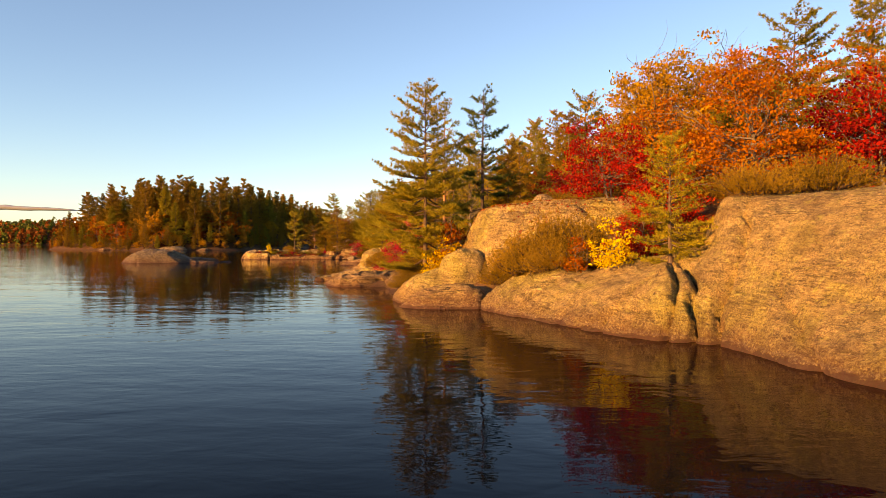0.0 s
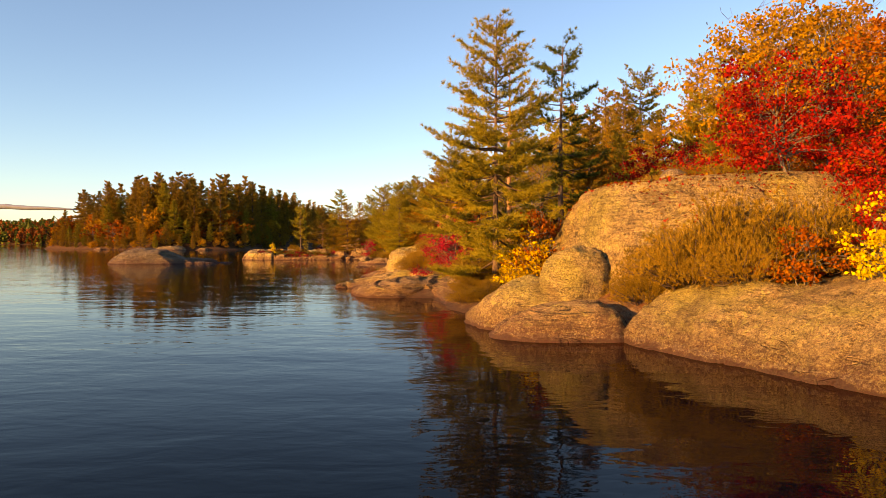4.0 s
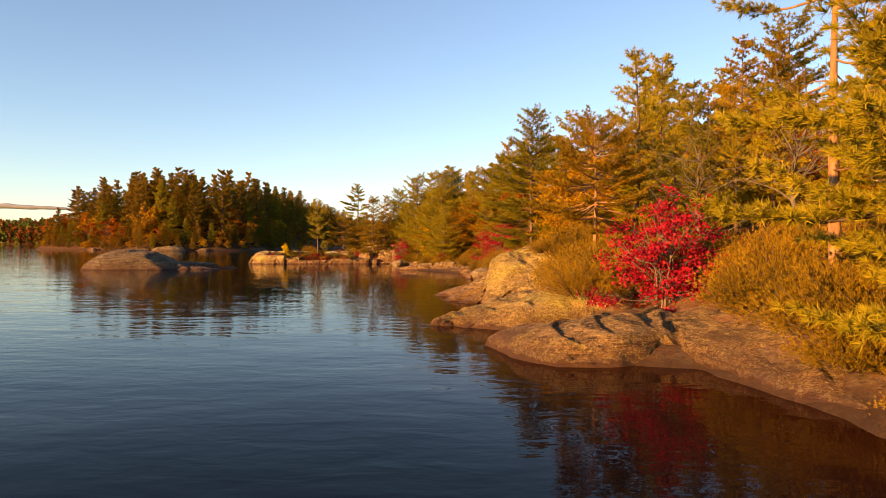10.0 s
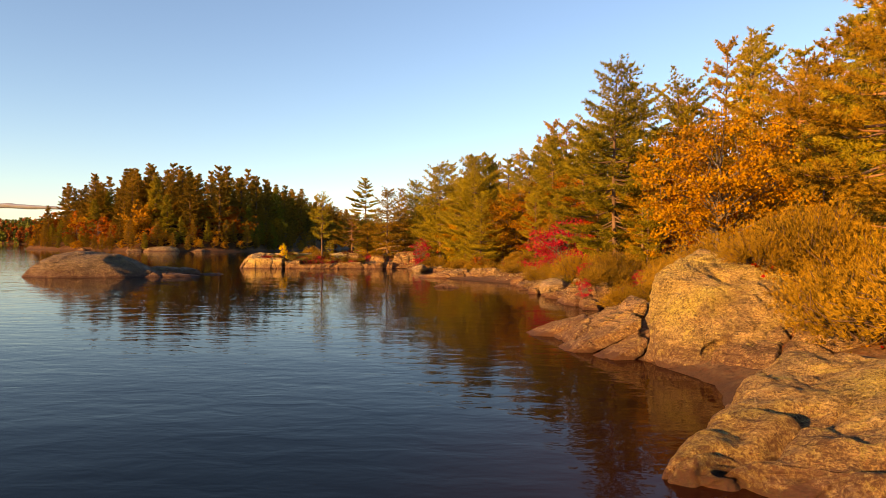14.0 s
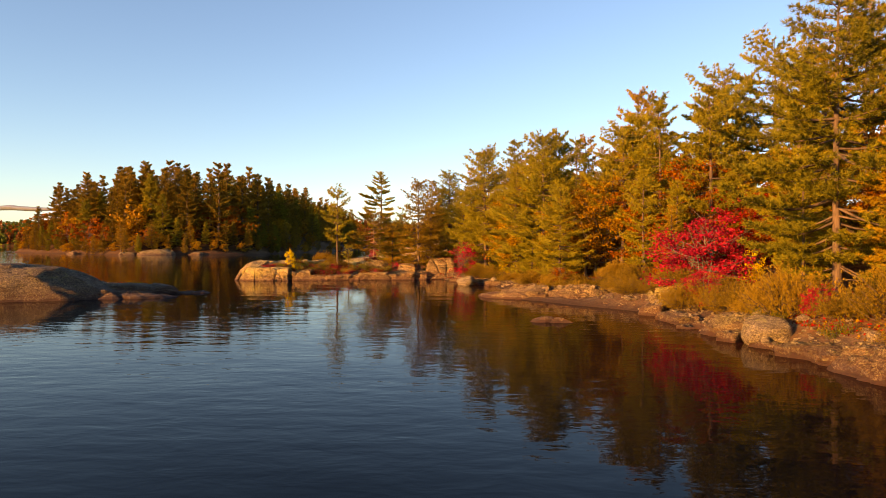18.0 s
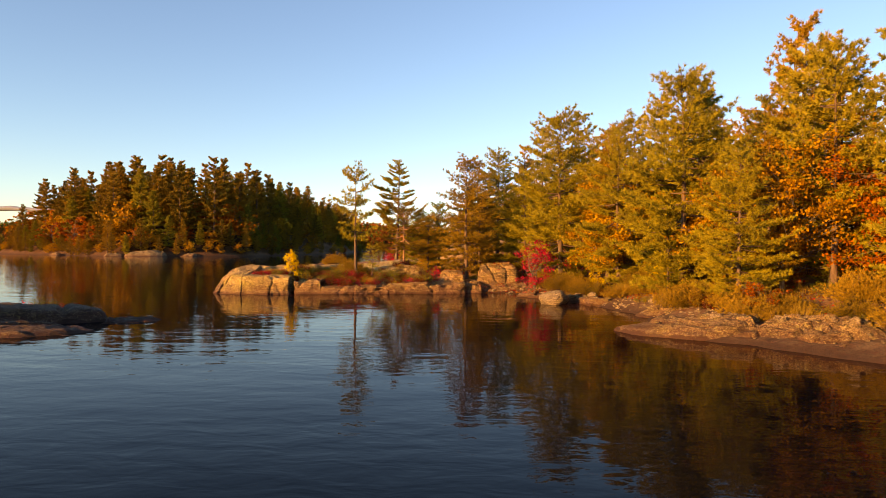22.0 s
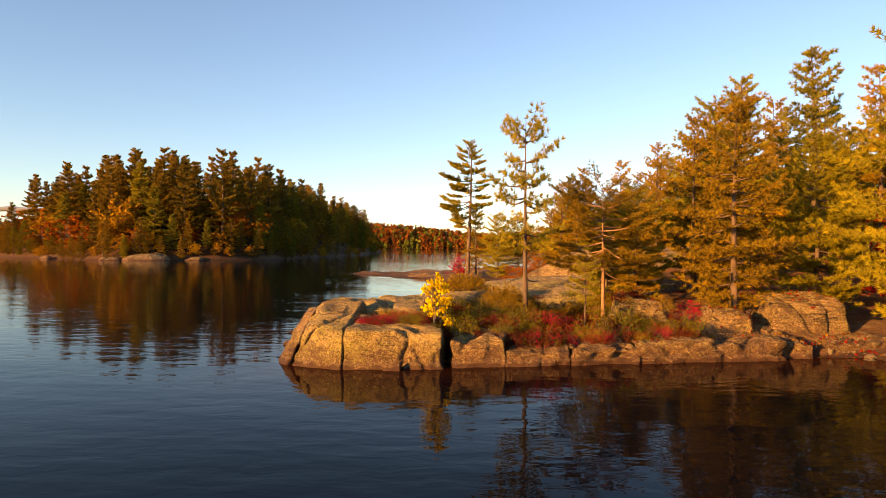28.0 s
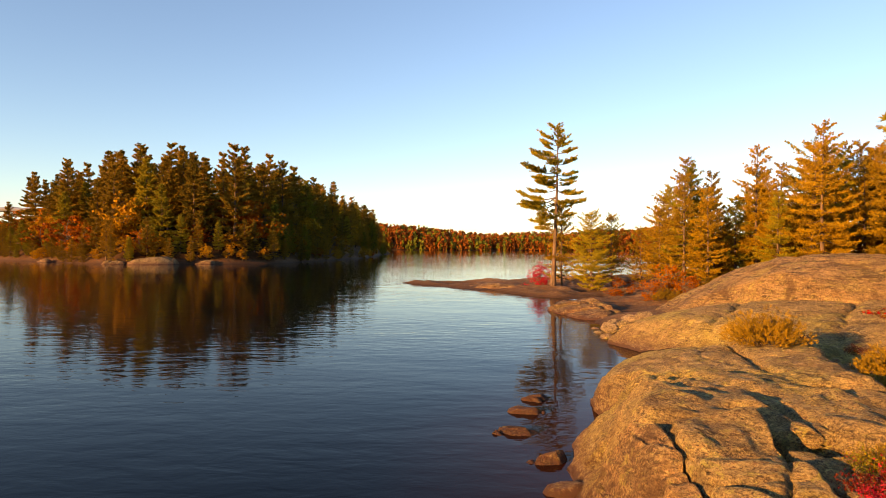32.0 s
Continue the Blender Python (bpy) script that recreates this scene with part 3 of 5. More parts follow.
def block(name, foot, top, seed, parent, mat=None, soften=0.12, rough=1.0, base=-0.5, joints=1, n=34):
    """A split granite block: foot corners (x, y), top corners (x, y, z), with worn edges and chipped faces."""
    global solid_count
    rng = np.random.default_rng(seed + 5000)
    g = np.linspace(0, 1, n)
    A, B = np.meshgrid(g, g)
    A, B = A.ravel(), B.ravel()
    O, I = np.zeros(n * n), np.ones(n * n)
    q = np.concatenate([np.c_[A, B, I], np.c_[A, O, B], np.c_[I, A, B], np.c_[1 - A, I, B], np.c_[O, 1 - A, B]])
    _, first, same = np.unique(np.round(q, 5), axis=0, return_index=True, return_inverse=True)
    f = same.reshape(-1)[np.concatenate([grid_faces(n, n) + k * n * n for k in range(5)])]
    q = q[first]
    low = [np.array([*p[:2], p[2] if len(p) > 2 else base]) for p in foot]
    hi = [np.array(p, float) for p in top]
    span = np.array([np.linalg.norm(hi[1] - hi[0]), np.linalg.norm(hi[3] - hi[0]), max(0.3, hi[0][2] - low[0][2])])
    r = np.minimum(soften / span, 0.4)
    core = np.clip(q, r, 1 - r)
    d = (q - core) / r
    q = core + r * d / np.maximum(1, np.linalg.norm(d, axis=1))[:, None]
    a, b, c = q[:, 0:1], q[:, 1:2], q[:, 2:3]
    u = ((1 - a) * (1 - b) * low[0] + a * (1 - b) * low[1] + a * b * low[2] + (1 - a) * b * low[3]) * (1 - c)
    u += ((1 - a) * (1 - b) * hi[0] + a * (1 - b) * hi[1] + a * b * hi[2] + (1 - a) * b * hi[3]) * c
    mid = u.mean(0)
    up = (q - 0.5) * 2
    up = np.sign(up) * np.abs(up) ** 5
    up /= np.linalg.norm(up, axis=1)[:, None] + 1e-6
    w = u + seed * 2.7
    u = u + up * (rough * (0.05 * fbm(w * 0.9, seed, 3) + 0.03 * fbm(w * 2.6, seed + 3, 3) + 0.012 * fbm(w * 9, seed + 4, 2)))[:, None]
    chip = np.maximum(0, fbm(w * 1.7, seed + 8, 2) - 0.25)
    u -= up * (0.16 * rough * chip * np.clip(np.linalg.norm(d, axis=1), 0.3, 1))[:, None]
    sheet = (w[:, 2] * 1.0 + 0.2 * w[:, 0] + 0.05 * fbm(w, seed + 12, 3)) * 3.1
    u += up * (0.035 * rough * (sheet % 1.0 - 0.5) * np.clip(2 * fbm(w * 0.8, seed + 13, 2), 0, 1))[:, None]
    gap = max(0.02, 1.3 * span[:2].max() / n)
    for _ in range(joints):
        t = rng.uniform(0, np.pi)
        nr = np.array([math.cos(t), math.sin(t), rng.normal(0, 0.5)])
        e = (u - mid) @ nr - rng.uniform(-0.3, 0.3) * span[0] + 0.08 * fbm(w * 1.5, seed + 20, 3)
        u -= up * (rng.uniform(0.07, 0.16) * np.exp(-np.abs(e) / gap) * np.clip(0.5 + 2 * fbm(w * 0.7, seed + 23, 2), 0, 1))[:, None]
    ob = new(name, mesh_of(name, u - np.array([mid[0], mid[1], 0]), f, mat or GP, True))
    ob.location = (mid[0], mid[1], 0)
    SOLID_V.append(u)
    SOLID_F.append(f + solid_count)
    solid_count += len(u)
    ob.parent = parent
    return tagged(ob)


def rock_face(name, stations, parent, seed, mat=None, ns=300, nu=110, joints=(), rough=1.0, blend=5, lines=1.0):
    """A continuous face of bedrock along the shore. Each station: x and y at the waterline, the way inland in degrees,
    and pairs of distance inland and height. joints: x, y, way in degrees, depth of open cracks that cut it."""
    global solid_count
    prof = []
    for x, y, way, pairs in stations:
        d, z = np.array([(-1.6, -1.3), (-.3, -.35), *pairs], float).T
        run = np.r_[0, np.cumsum(np.hypot(np.diff(d), 1.6 * np.diff(z)))]
        at = np.linspace(0, run[-1], nu)
        dd, zz = np.interp(at, run, d), np.interp(at, run, z)
        prof.append(np.c_[x + dd * math.cos(radians(way)), y + dd * math.sin(radians(way)), zz])
    prof = np.array(prof)
    gone = np.r_[0, np.cumsum(np.hypot(*np.diff(prof[:, nu // 3, :2], axis=0).T))]
    at = np.linspace(0, gone[-1], ns)
    k = np.clip(np.searchsorted(gone, at, "right") - 1, 0, len(gone) - 2)
    f = ((at - gone[k]) / (gone[k + 1] - gone[k]))[:, None, None]
    u = prof[k] * (1 - f) + prof[k + 1] * f
    for _ in range(blend):
        u[1:-1] = (u[:-2] + 2 * u[1:-1] + u[2:]) / 4
        u[:, 1:-1] = (u[:, :-2] + 6 * u[:, 1:-1] + u[:, 2:]) / 8
    nrm = np.cross(np.gradient(u, axis=0), np.gradient(u, axis=1)).reshape(-1, 3)
    nrm /= np.linalg.norm(nrm, axis=1)[:, None] + 1e-9
    nrm *= np.sign(nrm[:, 2:3] + 1e-6)
    u = u.reshape(-1, 3)
    w = u + seed * 3.7
    move = 0.11 * rough * fbm(w * 0.55, seed, 4) + 0.035 * rough * fbm(w * 2.4, seed + 2, 4) + 0.012 * fbm(w * 9, seed + 3, 2)
    bed = (u[:, 2] + 0.22 * u[:, 0] - 0.10 * u[:, 1] + 0.10 * fbm(w * 0.6, seed + 5, 3)) * 4.2
    live = np.clip(0.3 + 1.6 * fbm(w * 0.45, seed + 6, 3), 0, 1) * np.clip(1.5 - 0.45 * u[:, 2], 0.15, 1)
    move += 0.075 * rough * live * (bed % 1.0 - 0.5)
    fine = (u[:, 2] + 0.3 * u[:, 0] + 0.05 * fbm(w * 0.9, seed + 15, 3)) * 15
    move += 0.008 * lines * live * np.sin(fine * 2)
    seam = fbm(w * 0.5 + 11, seed + 7, 3)
    move -= 0.035 * rough * np.exp(-np.abs(seam) / 0.025) * np.clip(0.2 + 2 * fbm(w * 0.4, seed + 8, 2), 0, 1)
    for jx, jy, way, deep in joints:
        e = -(u[:, 0] - jx) * math.sin(radians(way)) + (u[:, 1] - jy) * math.cos(radians(way)) + 0.12 * fbm(w * 1.1, seed + 9, 4) + 0.15 * u[:, 2]
        run = (u[:, 0] - jx) * math.cos(radians(way)) + (u[:, 1] - jy) * math.sin(radians(way))
        move -= deep * np.exp(-(np.abs(e) / 0.055) ** 1.5) * np.clip(2.4 - 0.8 * np.abs(run), 0, 1)
        move += 0.10 * min(deep, .4) * np.tanh(e / 0.08) * np.exp(-np.abs(e) / 1.2) * np.clip(2.4 - 0.8 * np.abs(run), 0, 1)
    u = u + nrm * move[:, None]
    f = grid_faces(ns, nu)
    mid = np.array([*u.mean(0)[:2], 0])
    ob = part(name, mesh_of(name, u - mid, f, mat or GRANITE, True), parent)
    ob.location = mid
    SOLID_V.append(u)
    SOLID_F.append(f + solid_count)
    solid_count += len(u)
    return ob


rock_face("face", [
    (.95, 19.15, 35, [(0, -.05), (.2, .3), (.8, .62), (1.6, .85), (2.6, 1.05), (4, 1.2), (6, 1.3)]),
    (1.6, 17.6, 36, [(0, -.05), (.2, .3), (.8, .72), (1.6, 1.0), (2.6, 1.2), (4, 1.35), (6, 1.5)]),
    (2.4, 16.1, 40, [(0, -.05), (.2, .32), (.8, .78), (1.6, 1.08), (2.6, 1.3), (4, 1.45), (6, 1.6)]),
    (3.5, 13.75, 52, [(0, -.05), (.25, .5), (.8, .95), (1.6, 1.25), (2.6, 1.48), (4, 1.6), (6, 1.75)]),
    (4.3, 12.8, 62, [(0, -.05), (.2, .55), (.6, .95), (1.6, 1.35), (2.6, 1.6), (4, 1.75), (6, 1.9)]),
    (4.8, 12.45, 67, [(0, -.05), (.2, .5), (.8, 1.05), (1.6, 1.5), (2.6, 1.75), (4, 1.95), (6, 2.1)]),
    (5.1, 12.15, 66, [(0, -.05), (.25, .4), (.8, .95), (1.6, 1.75), (2.6, 2.6), (3.5, 3.0), (6.5, 3.2)]),
    (5.3, 11.2, 62, [(0, -.05), (.25, .25), (.8, .75), (1.6, 1.5), (2.8, 2.5), (3.9, 2.98), (7, 3.2)]),
    (5.3, 10.2, 54, [(0, -.05), (.3, .3), (.9, .62), (1.6, .95), (2.9, 2.2), (4.2, 2.95), (7.5, 3.2)]),
    (5.5, 9.0, 42, [(0, -.05), (.25, .35), (.9, .72), (1.6, 1.0), (2.9, 2.15), (4.2, 2.95), (8, 3.2)]),
    (6.2, 7.4, 28, [(0, -.05), (.3, .5), (.8, 1.1), (1.6, 1.8), (2.6, 2.5), (4, 2.98), (8, 3.2)]),
    (6.9, 4.5, 14, [(0, -.05), (.3, .6), (.8, 1.3), (1.6, 2.0), (2.6, 2.6), (4, 3.0), (8, 3.2)]),
    (7.4, 0, 5, [(0, -.05), (.3, .6), (.8, 1.3), (1.6, 2.0), (2.6, 2.6), (4, 3.0), (9, 3.2)]),
    (8.4, -8, 0, [(0, -.05), (.3, .6), (.8, 1.3), (1.6, 2.0), (2.6, 2.6), (4, 3.0), (9, 3.2)])],
    roots["cliff"], 301, GRANITE, 460, 130, [(4.35, 13.0, 72, .35), (4.75, 12.9, 78, .4), (2.7, 15.6, 30, .1), (5.1, 12.6, 60, .35), (3.2, 14.6, -50, .14), (3.6, 14.2, 25, .16), (6.6, 12.0, 60, .06), (5.5, 10.3, 75, .14), (1.9, 17.3, 34, .1)])
rock_face("shelf", [
    (-1.0, 23.0, 22, [(0, -.4), (.1, -.35), (.5, -.3), (.9, -.3), (1.6, -.2), (2.6, -.1), (3.4, 0)]),
    (-1.5, 24.2, 20, [(0, -.05), (.1, .2), (.5, .3), (.9, .35), (1.6, .6), (2.6, .8), (3.4, .9)]),
    (-2.2, 25.4, 10, [(0, -.05), (.5, .05), (.6, .16), (1.2, .2), (1.3, .34), (2.4, .5), (3.4, .75)]),
    (-2.35, 26.8, 5, [(0, -.05), (.25, .06), (.35, .2), (1.0, .25), (1.1, .38), (2.2, .52), (3.4, .8)]),
    (-2.45, 28.2, 15, [(0, -.05), (.08, .22), (.4, .36), (1.1, .42), (1.7, .5), (2.4, .62), (3.4, .9)]),
    (-2.72, 29.45, 40, [(0, -.05), (.06, .3), (.2, .45), (.8, .52), (1.6, .6), (2.2, .7), (3.4, .95)]),
    (-2.85, 29.55, 72, [(0, -.05), (.06, .22), (.2, .42), (.8, .56), (1.6, .62), (2.2, .56), (3.4, .45)]),
    (-3.7, 29.1, 70, [(0, -.05), (.06, .2), (.25, .4), (.8, .5), (1.6, .58), (2.4, .5), (3.4, .3)]),
    (-4.6, 29.1, 62, [(0, -.05), (.06, .2), (.2, .36), (.8, .46), (1.6, .52), (2.4, .42), (3.8, .2)]),
    (-5.25, 29.8, 35, [(0, -.05), (.06, .2), (.2, .32), (.8, .42), (1.6, .46), (2.4, .36), (3.8, .15)]),
    (-5.65, 31.2, 5, [(0, -.05), (.1, .15), (.3, .24), (.8, .32), (1.6, .34), (2.4, .2), (3.8, .1)]),
    (-5.0, 32.3, -20, [(0, -.05), (.1, .1), (.3, .18), (.8, .2), (1.6, .2), (2.4, .1), (3.8, .1)]),
    (-4.6, 33.1, -25, [(0, -.4), (.1, -.4), (.3, -.35), (.8, -.3), (1.6, -.3), (2.4, -.2), (3.8, -.2)])],
    roots["slabs"], 320, GRANITE_PINK, 330, 110, [(-2.8, 29.6, 75, .3), (-1.8, 26.2, 60, .06)], blend=1, rough=1.0)

HEAD, LEDGE, KNOB = roots["head"], roots["blocks"], roots["knob"]
block("front_block", [(-22.98, 79.10), (-20.92, 79.18), (-20.92, 81.3), (-22.98, 81.3)], [(-22.94, 79.24, .77), (-20.97, 79.34, .73), (-20.97, 81.3, .86), (-22.9, 81.3, .88)], 1, HEAD, GRANITE, soften=.05, joints=4, n=64)
block("ramp", [(-24.32, 79.18), (-22.97, 78.95), (-22.95, 81.8), (-24.1, 81.8)], [(-23.9, 80.1, .76), (-22.99, 79.3, .76), (-22.9, 82.0, 1.16), (-23.95, 81.7, 1.14)], 2, HEAD, GRANITE, soften=.08, joints=3, n=60)
block("flake", [(-24.66, 79.55), (-24.33, 79.24), (-24.0, 81.9), (-24.95, 82.1)], [(-24.2, 80.3, .62), (-23.93, 80.08, .68), (-23.9, 81.8, 1.14), (-24.3, 82.0, 1.0)], 3, HEAD, soften=.12, joints=2, n=44)
block("crest", [(-24.95, 81.9), (-20.4, 81.2), (-20.2, 84.6), (-24.9, 84.6)], [(-24.12, 81.9, 1.15), (-20.8, 81.2, .95), (-20.4, 84.6, 1.12), (-23.3, 84.6, 1.12)], 4, HEAD, GRANITE, soften=.3, rough=1.5, joints=4, n=64)
block("splinter", [(-22.25, 78.85), (-21.75, 78.95), (-21.8, 79.15), (-22.3, 79.15)], [(-22.1, 79.05, .1), (-21.82, 79.05, .17), (-21.8, 79.12, .17), (-22.2, 79.12, .08)], 5, HEAD, soften=.03, rough=.4, joints=0, n=16)
lr = random.Random(17)
x, k = -20.86, 0
while x < -10.9:
    wd = lr.uniform(.45, 1.8)
    e, fr = x + wd + .05, 79.3 + (x + 20.6) * .205 + lr.uniform(-.16, .16)
    z0, z1 = float(np.interp(x, [-20.6, -19, -16, -11], [.45, .36, .28, .2])) + lr.uniform(-.14, .1), float(np.interp(x, [-20.6, -16, -11], [.8, .6, .4])) + lr.uniform(-.05, .05)
    block("ledge_block", [(x, fr), (e, fr + .17 * wd), (e, fr + 2.3), (x, fr + 2.3)], [(x + .02, fr + .12, z0), (e - .02, fr + .12 + .17 * wd, z0 + lr.uniform(-.1, .1)), (e, fr + 2.3, z1), (x, fr + 2.3, z1)], 20 + k, LEDGE, soften=.05, rough=1.7, joints=4, n=44)
    x, k = x + wd, k + 1
block("boulder", [(-16.95, 82.0), (-15.2, 81.9), (-15.0, 83.6), (-16.9, 83.6)], [(-16.7, 82.3, 1.32), (-15.55, 82.3, 1.12), (-15.3, 83.4, 1.15), (-16.6, 83.4, 1.4)], 50, LEDGE, soften=.3, joints=3, n=50, base=-.2)
block("boulder", [(-14.85, 82.0), (-13.3, 82.0), (-13.3, 83.3), (-14.8, 83.3)], [(-14.55, 82.3, 1.0), (-13.45, 82.25, .9), (-13.5, 83.2, .95), (-14.5, 83.2, 1.0)], 51, LEDGE, soften=.2, joints=3, n=44, base=-.2)
block("boulder", [(-12.95, 82.3), (-10.8, 82.3), (-10.8, 84.2), (-12.9, 84.2)], [(-12.75, 82.6, 1.05), (-10.95, 82.6, 1.2), (-11.0, 84, 1.35), (-12.6, 84, 1.3)], 52, LEDGE, soften=.22, joints=3, n=50, base=-.2)
block("knob", [(-5.42, 38.95), (-4.3, 37.2), (-1.2, 38.9), (-4.4, 43.0)], [(-4.85, 40.3, 1.42), (-3.75, 39.1, 1.0), (-1.6, 40.6, 1.55), (-3.6, 42.0, 1.8)], 60, KNOB, GRANITE, soften=.22, rough=2.2, joints=7, n=96)
block("broad_slab", [(-7.0, 33.9), (-5.0, 33.0), (-2.2, 33.6), (-4.6, 37.6)], [(-6.7, 34.15, .1), (-4.7, 33.35, .42), (-1.9, 34.3, .95), (-4.2, 37.3, .55)], 62, roots["slabs"], GRANITE, soften=.14, rough=1.8, joints=6, n=90)
block("foot", [(-4.9, 38.3), (-4.0, 36.6), (-2.2, 37.2), (-3.4, 39.6)], [(-4.5, 38.7, .38), (-3.8, 37.4, .35), (-2.4, 37.8, .75), (-3.6, 39.4, .7)], 61, KNOB, soften=.15, rough=1.2, joints=3, n=56)
for k in range(34):
    y0 = 46.5 + k + lr.uniform(-.4, .4)
    x0 = float(np.interp(y0, [47, 54, 61, 64.5, 67, 71, 76, 80], [-3.7, -4.7, -4.9, -5.9, -8.3, -7.9, -9.4, -11.0])) + lr.uniform(-.15, .5)
    a, ln, wd, z0 = radians(lr.uniform(40, 110)), lr.uniform(.5, 1.3), lr.uniform(.3, .7), lr.uniform(.08, .3)
    ca, sa = math.cos(a), math.sin(a)
    foot = [(x0 + p * ln * ca - q * wd * sa, y0 + p * ln * sa + q * wd * ca) for p, q in ((-.6, .6), (-.6, -.6), (.6, -.6), (.6, .6))]
    block("shore_slab", foot, [(px + .06 * lr.uniform(-1, 1), py + .06 * lr.uniform(-1, 1), z0 + .1 * (px - x0) + lr.uniform(-.05, .05)) for px, py in foot], 100 + k, roots["shelf"], soften=.05, joints=1, n=22)
for k, (xa, ya, za, xb, yb, zb, wd, th) in enumerate(((-6.0, 39.9, -.04, -5.0, 40.2, .36, .7, .26), (-6.35, 40.8, -.04, -4.95, 40.9, .62, .75, .22), (-6.1, 41.75, .1, -4.7, 41.6, .88, .95, .3),
                                                        (-6.85, 42.9, -.08, -5.5, 42.6, .36, .6, .2), (-5.75, 43.4, 0, -4.2, 43.0, .72, 1.0, .3), (-6.2, 42.3, .0, -5.1, 42.2, .5, .5, .2))):
    h = wd / 2
    block("tilted_slab", [(xa, ya - h, za - th), (xb, yb - h, zb - th), (xb, yb + h, zb - th - .2), (xa, ya + h, za - th - .2)], [(xa, ya - h, za), (xb, yb - h, zb), (xb, yb + h, zb + .06), (xa, ya + h, za + .03)], 70 + k, KNOB, soften=.05, rough=.9, joints=1, n=36)

from mathutils.bvhtree import BVHTree
SURFACE = BVHTree.FromPolygons(np.concatenate(SOLID_V).tolist(), np.concatenate(SOLID_F).tolist())


def top_at(x, y):
    hit = SURFACE.ray_cast(Vector((x, y, 60)), Vector((0, 0, -1)))[0]
    return hit.z if hit else 0.0


# ---- plants ----
def tube(path, radii, sides=6):
    path = np.asarray(path, float)
    d = np.gradient(path, axis=0)
    d /= np.linalg.norm(d, axis=1)[:, None] + 1e-9
    ref = np.where(np.abs(d[:, 2:3]) > 0.9, np.array([[1.0, 0, 0]]), np.array([[0, 0, 1.0]]))
    a = np.cross(d, ref)
    a /= np.linalg.norm(a, axis=1)[:, None] + 1e-9
    b = np.cross(d, a)
    th = np.linspace(0, 2 * np.pi, sides, endpoint=False)
    ring = a[:, None] * np.cos(th)[None, :, None] + b[:, None] * np.sin(th)[None, :, None]
    v = path[:, None] + ring * np.asarray(radii)[:, None, None]
    return v.reshape(-1, 3), grid_faces(len(path), sides, True)


def joined(pieces):
    vs, fs, k = [], [], 0
    for v, f in pieces:
        vs.append(v), fs.append(f + k)
        k += len(v)
    return np.concatenate(vs), np.concatenate(fs)


def needles(rng, p, d, count, length, width, spread=0.75):
    """Tufts of narrow blades at p along d."""
    p, d = np.repeat(p, count, 0), np.repeat(d, count, 0)
    d = d / (np.linalg.norm(d, axis=1)[:, None] + 1e-9) + rng.normal(0, spread, d.shape) * 0.7
    d /= np.linalg.norm(d, axis=1)[:, None]
    side = np.cross(d, rng.normal(size=d.shape))
    side /= np.linalg.norm(side, axis=1)[:, None]
    n = len(p)
    L = length * rng.uniform(0.7, 1.2, (n, 1))
    v = np.stack([p - side * width / 2, p + side * width / 2, p + d * L], 1).reshape(-1, 3)
    return v, np.arange(3 * n).reshape(-1, 3)


def leaves(rng, p, size, up=0.3):
    """Pointed, folded leaves centred at p."""
    n = len(p)
    a = rng.normal(size=(n, 3))
    a[:, 2] -= 0.25
    a /= np.linalg.norm(a, axis=1)[:, None]
    s = np.cross(a, rng.normal(size=(n, 3)) + np.array([0, 0, up]))
    s /= np.linalg.norm(s, axis=1)[:, None]
    nr = np.cross(a, s)
    L = size * rng.uniform(0.65, 1.25, (n, 1))
    v = np.stack([p - a * L * 0.5, p + s * L * 0.42 + nr * L * 0.1 - a * L * 0.05, p + a * L * 0.6, p - s * L * 0.42 + nr * L * 0.1 - a * L * 0.05], 1).reshape(-1, 3)
    return v, np.arange(4 * n).reshape(-1, 4)


def bent(rng, a, b, bend, n=7):
    t = np.linspace(0, 1, n)[:, None]
    k = rng.normal(0, bend, 3)
    return a + (b - a) * t + np.sin(t * np.pi) * k + np.sin(t * 2 * np.pi) * rng.normal(0, bend * 0.4, 3)


def thing(name, label, category, group=""):
    root = new(name, None)
    root.empty_display_size = 0.1
    return tagged(root, label, category, group)


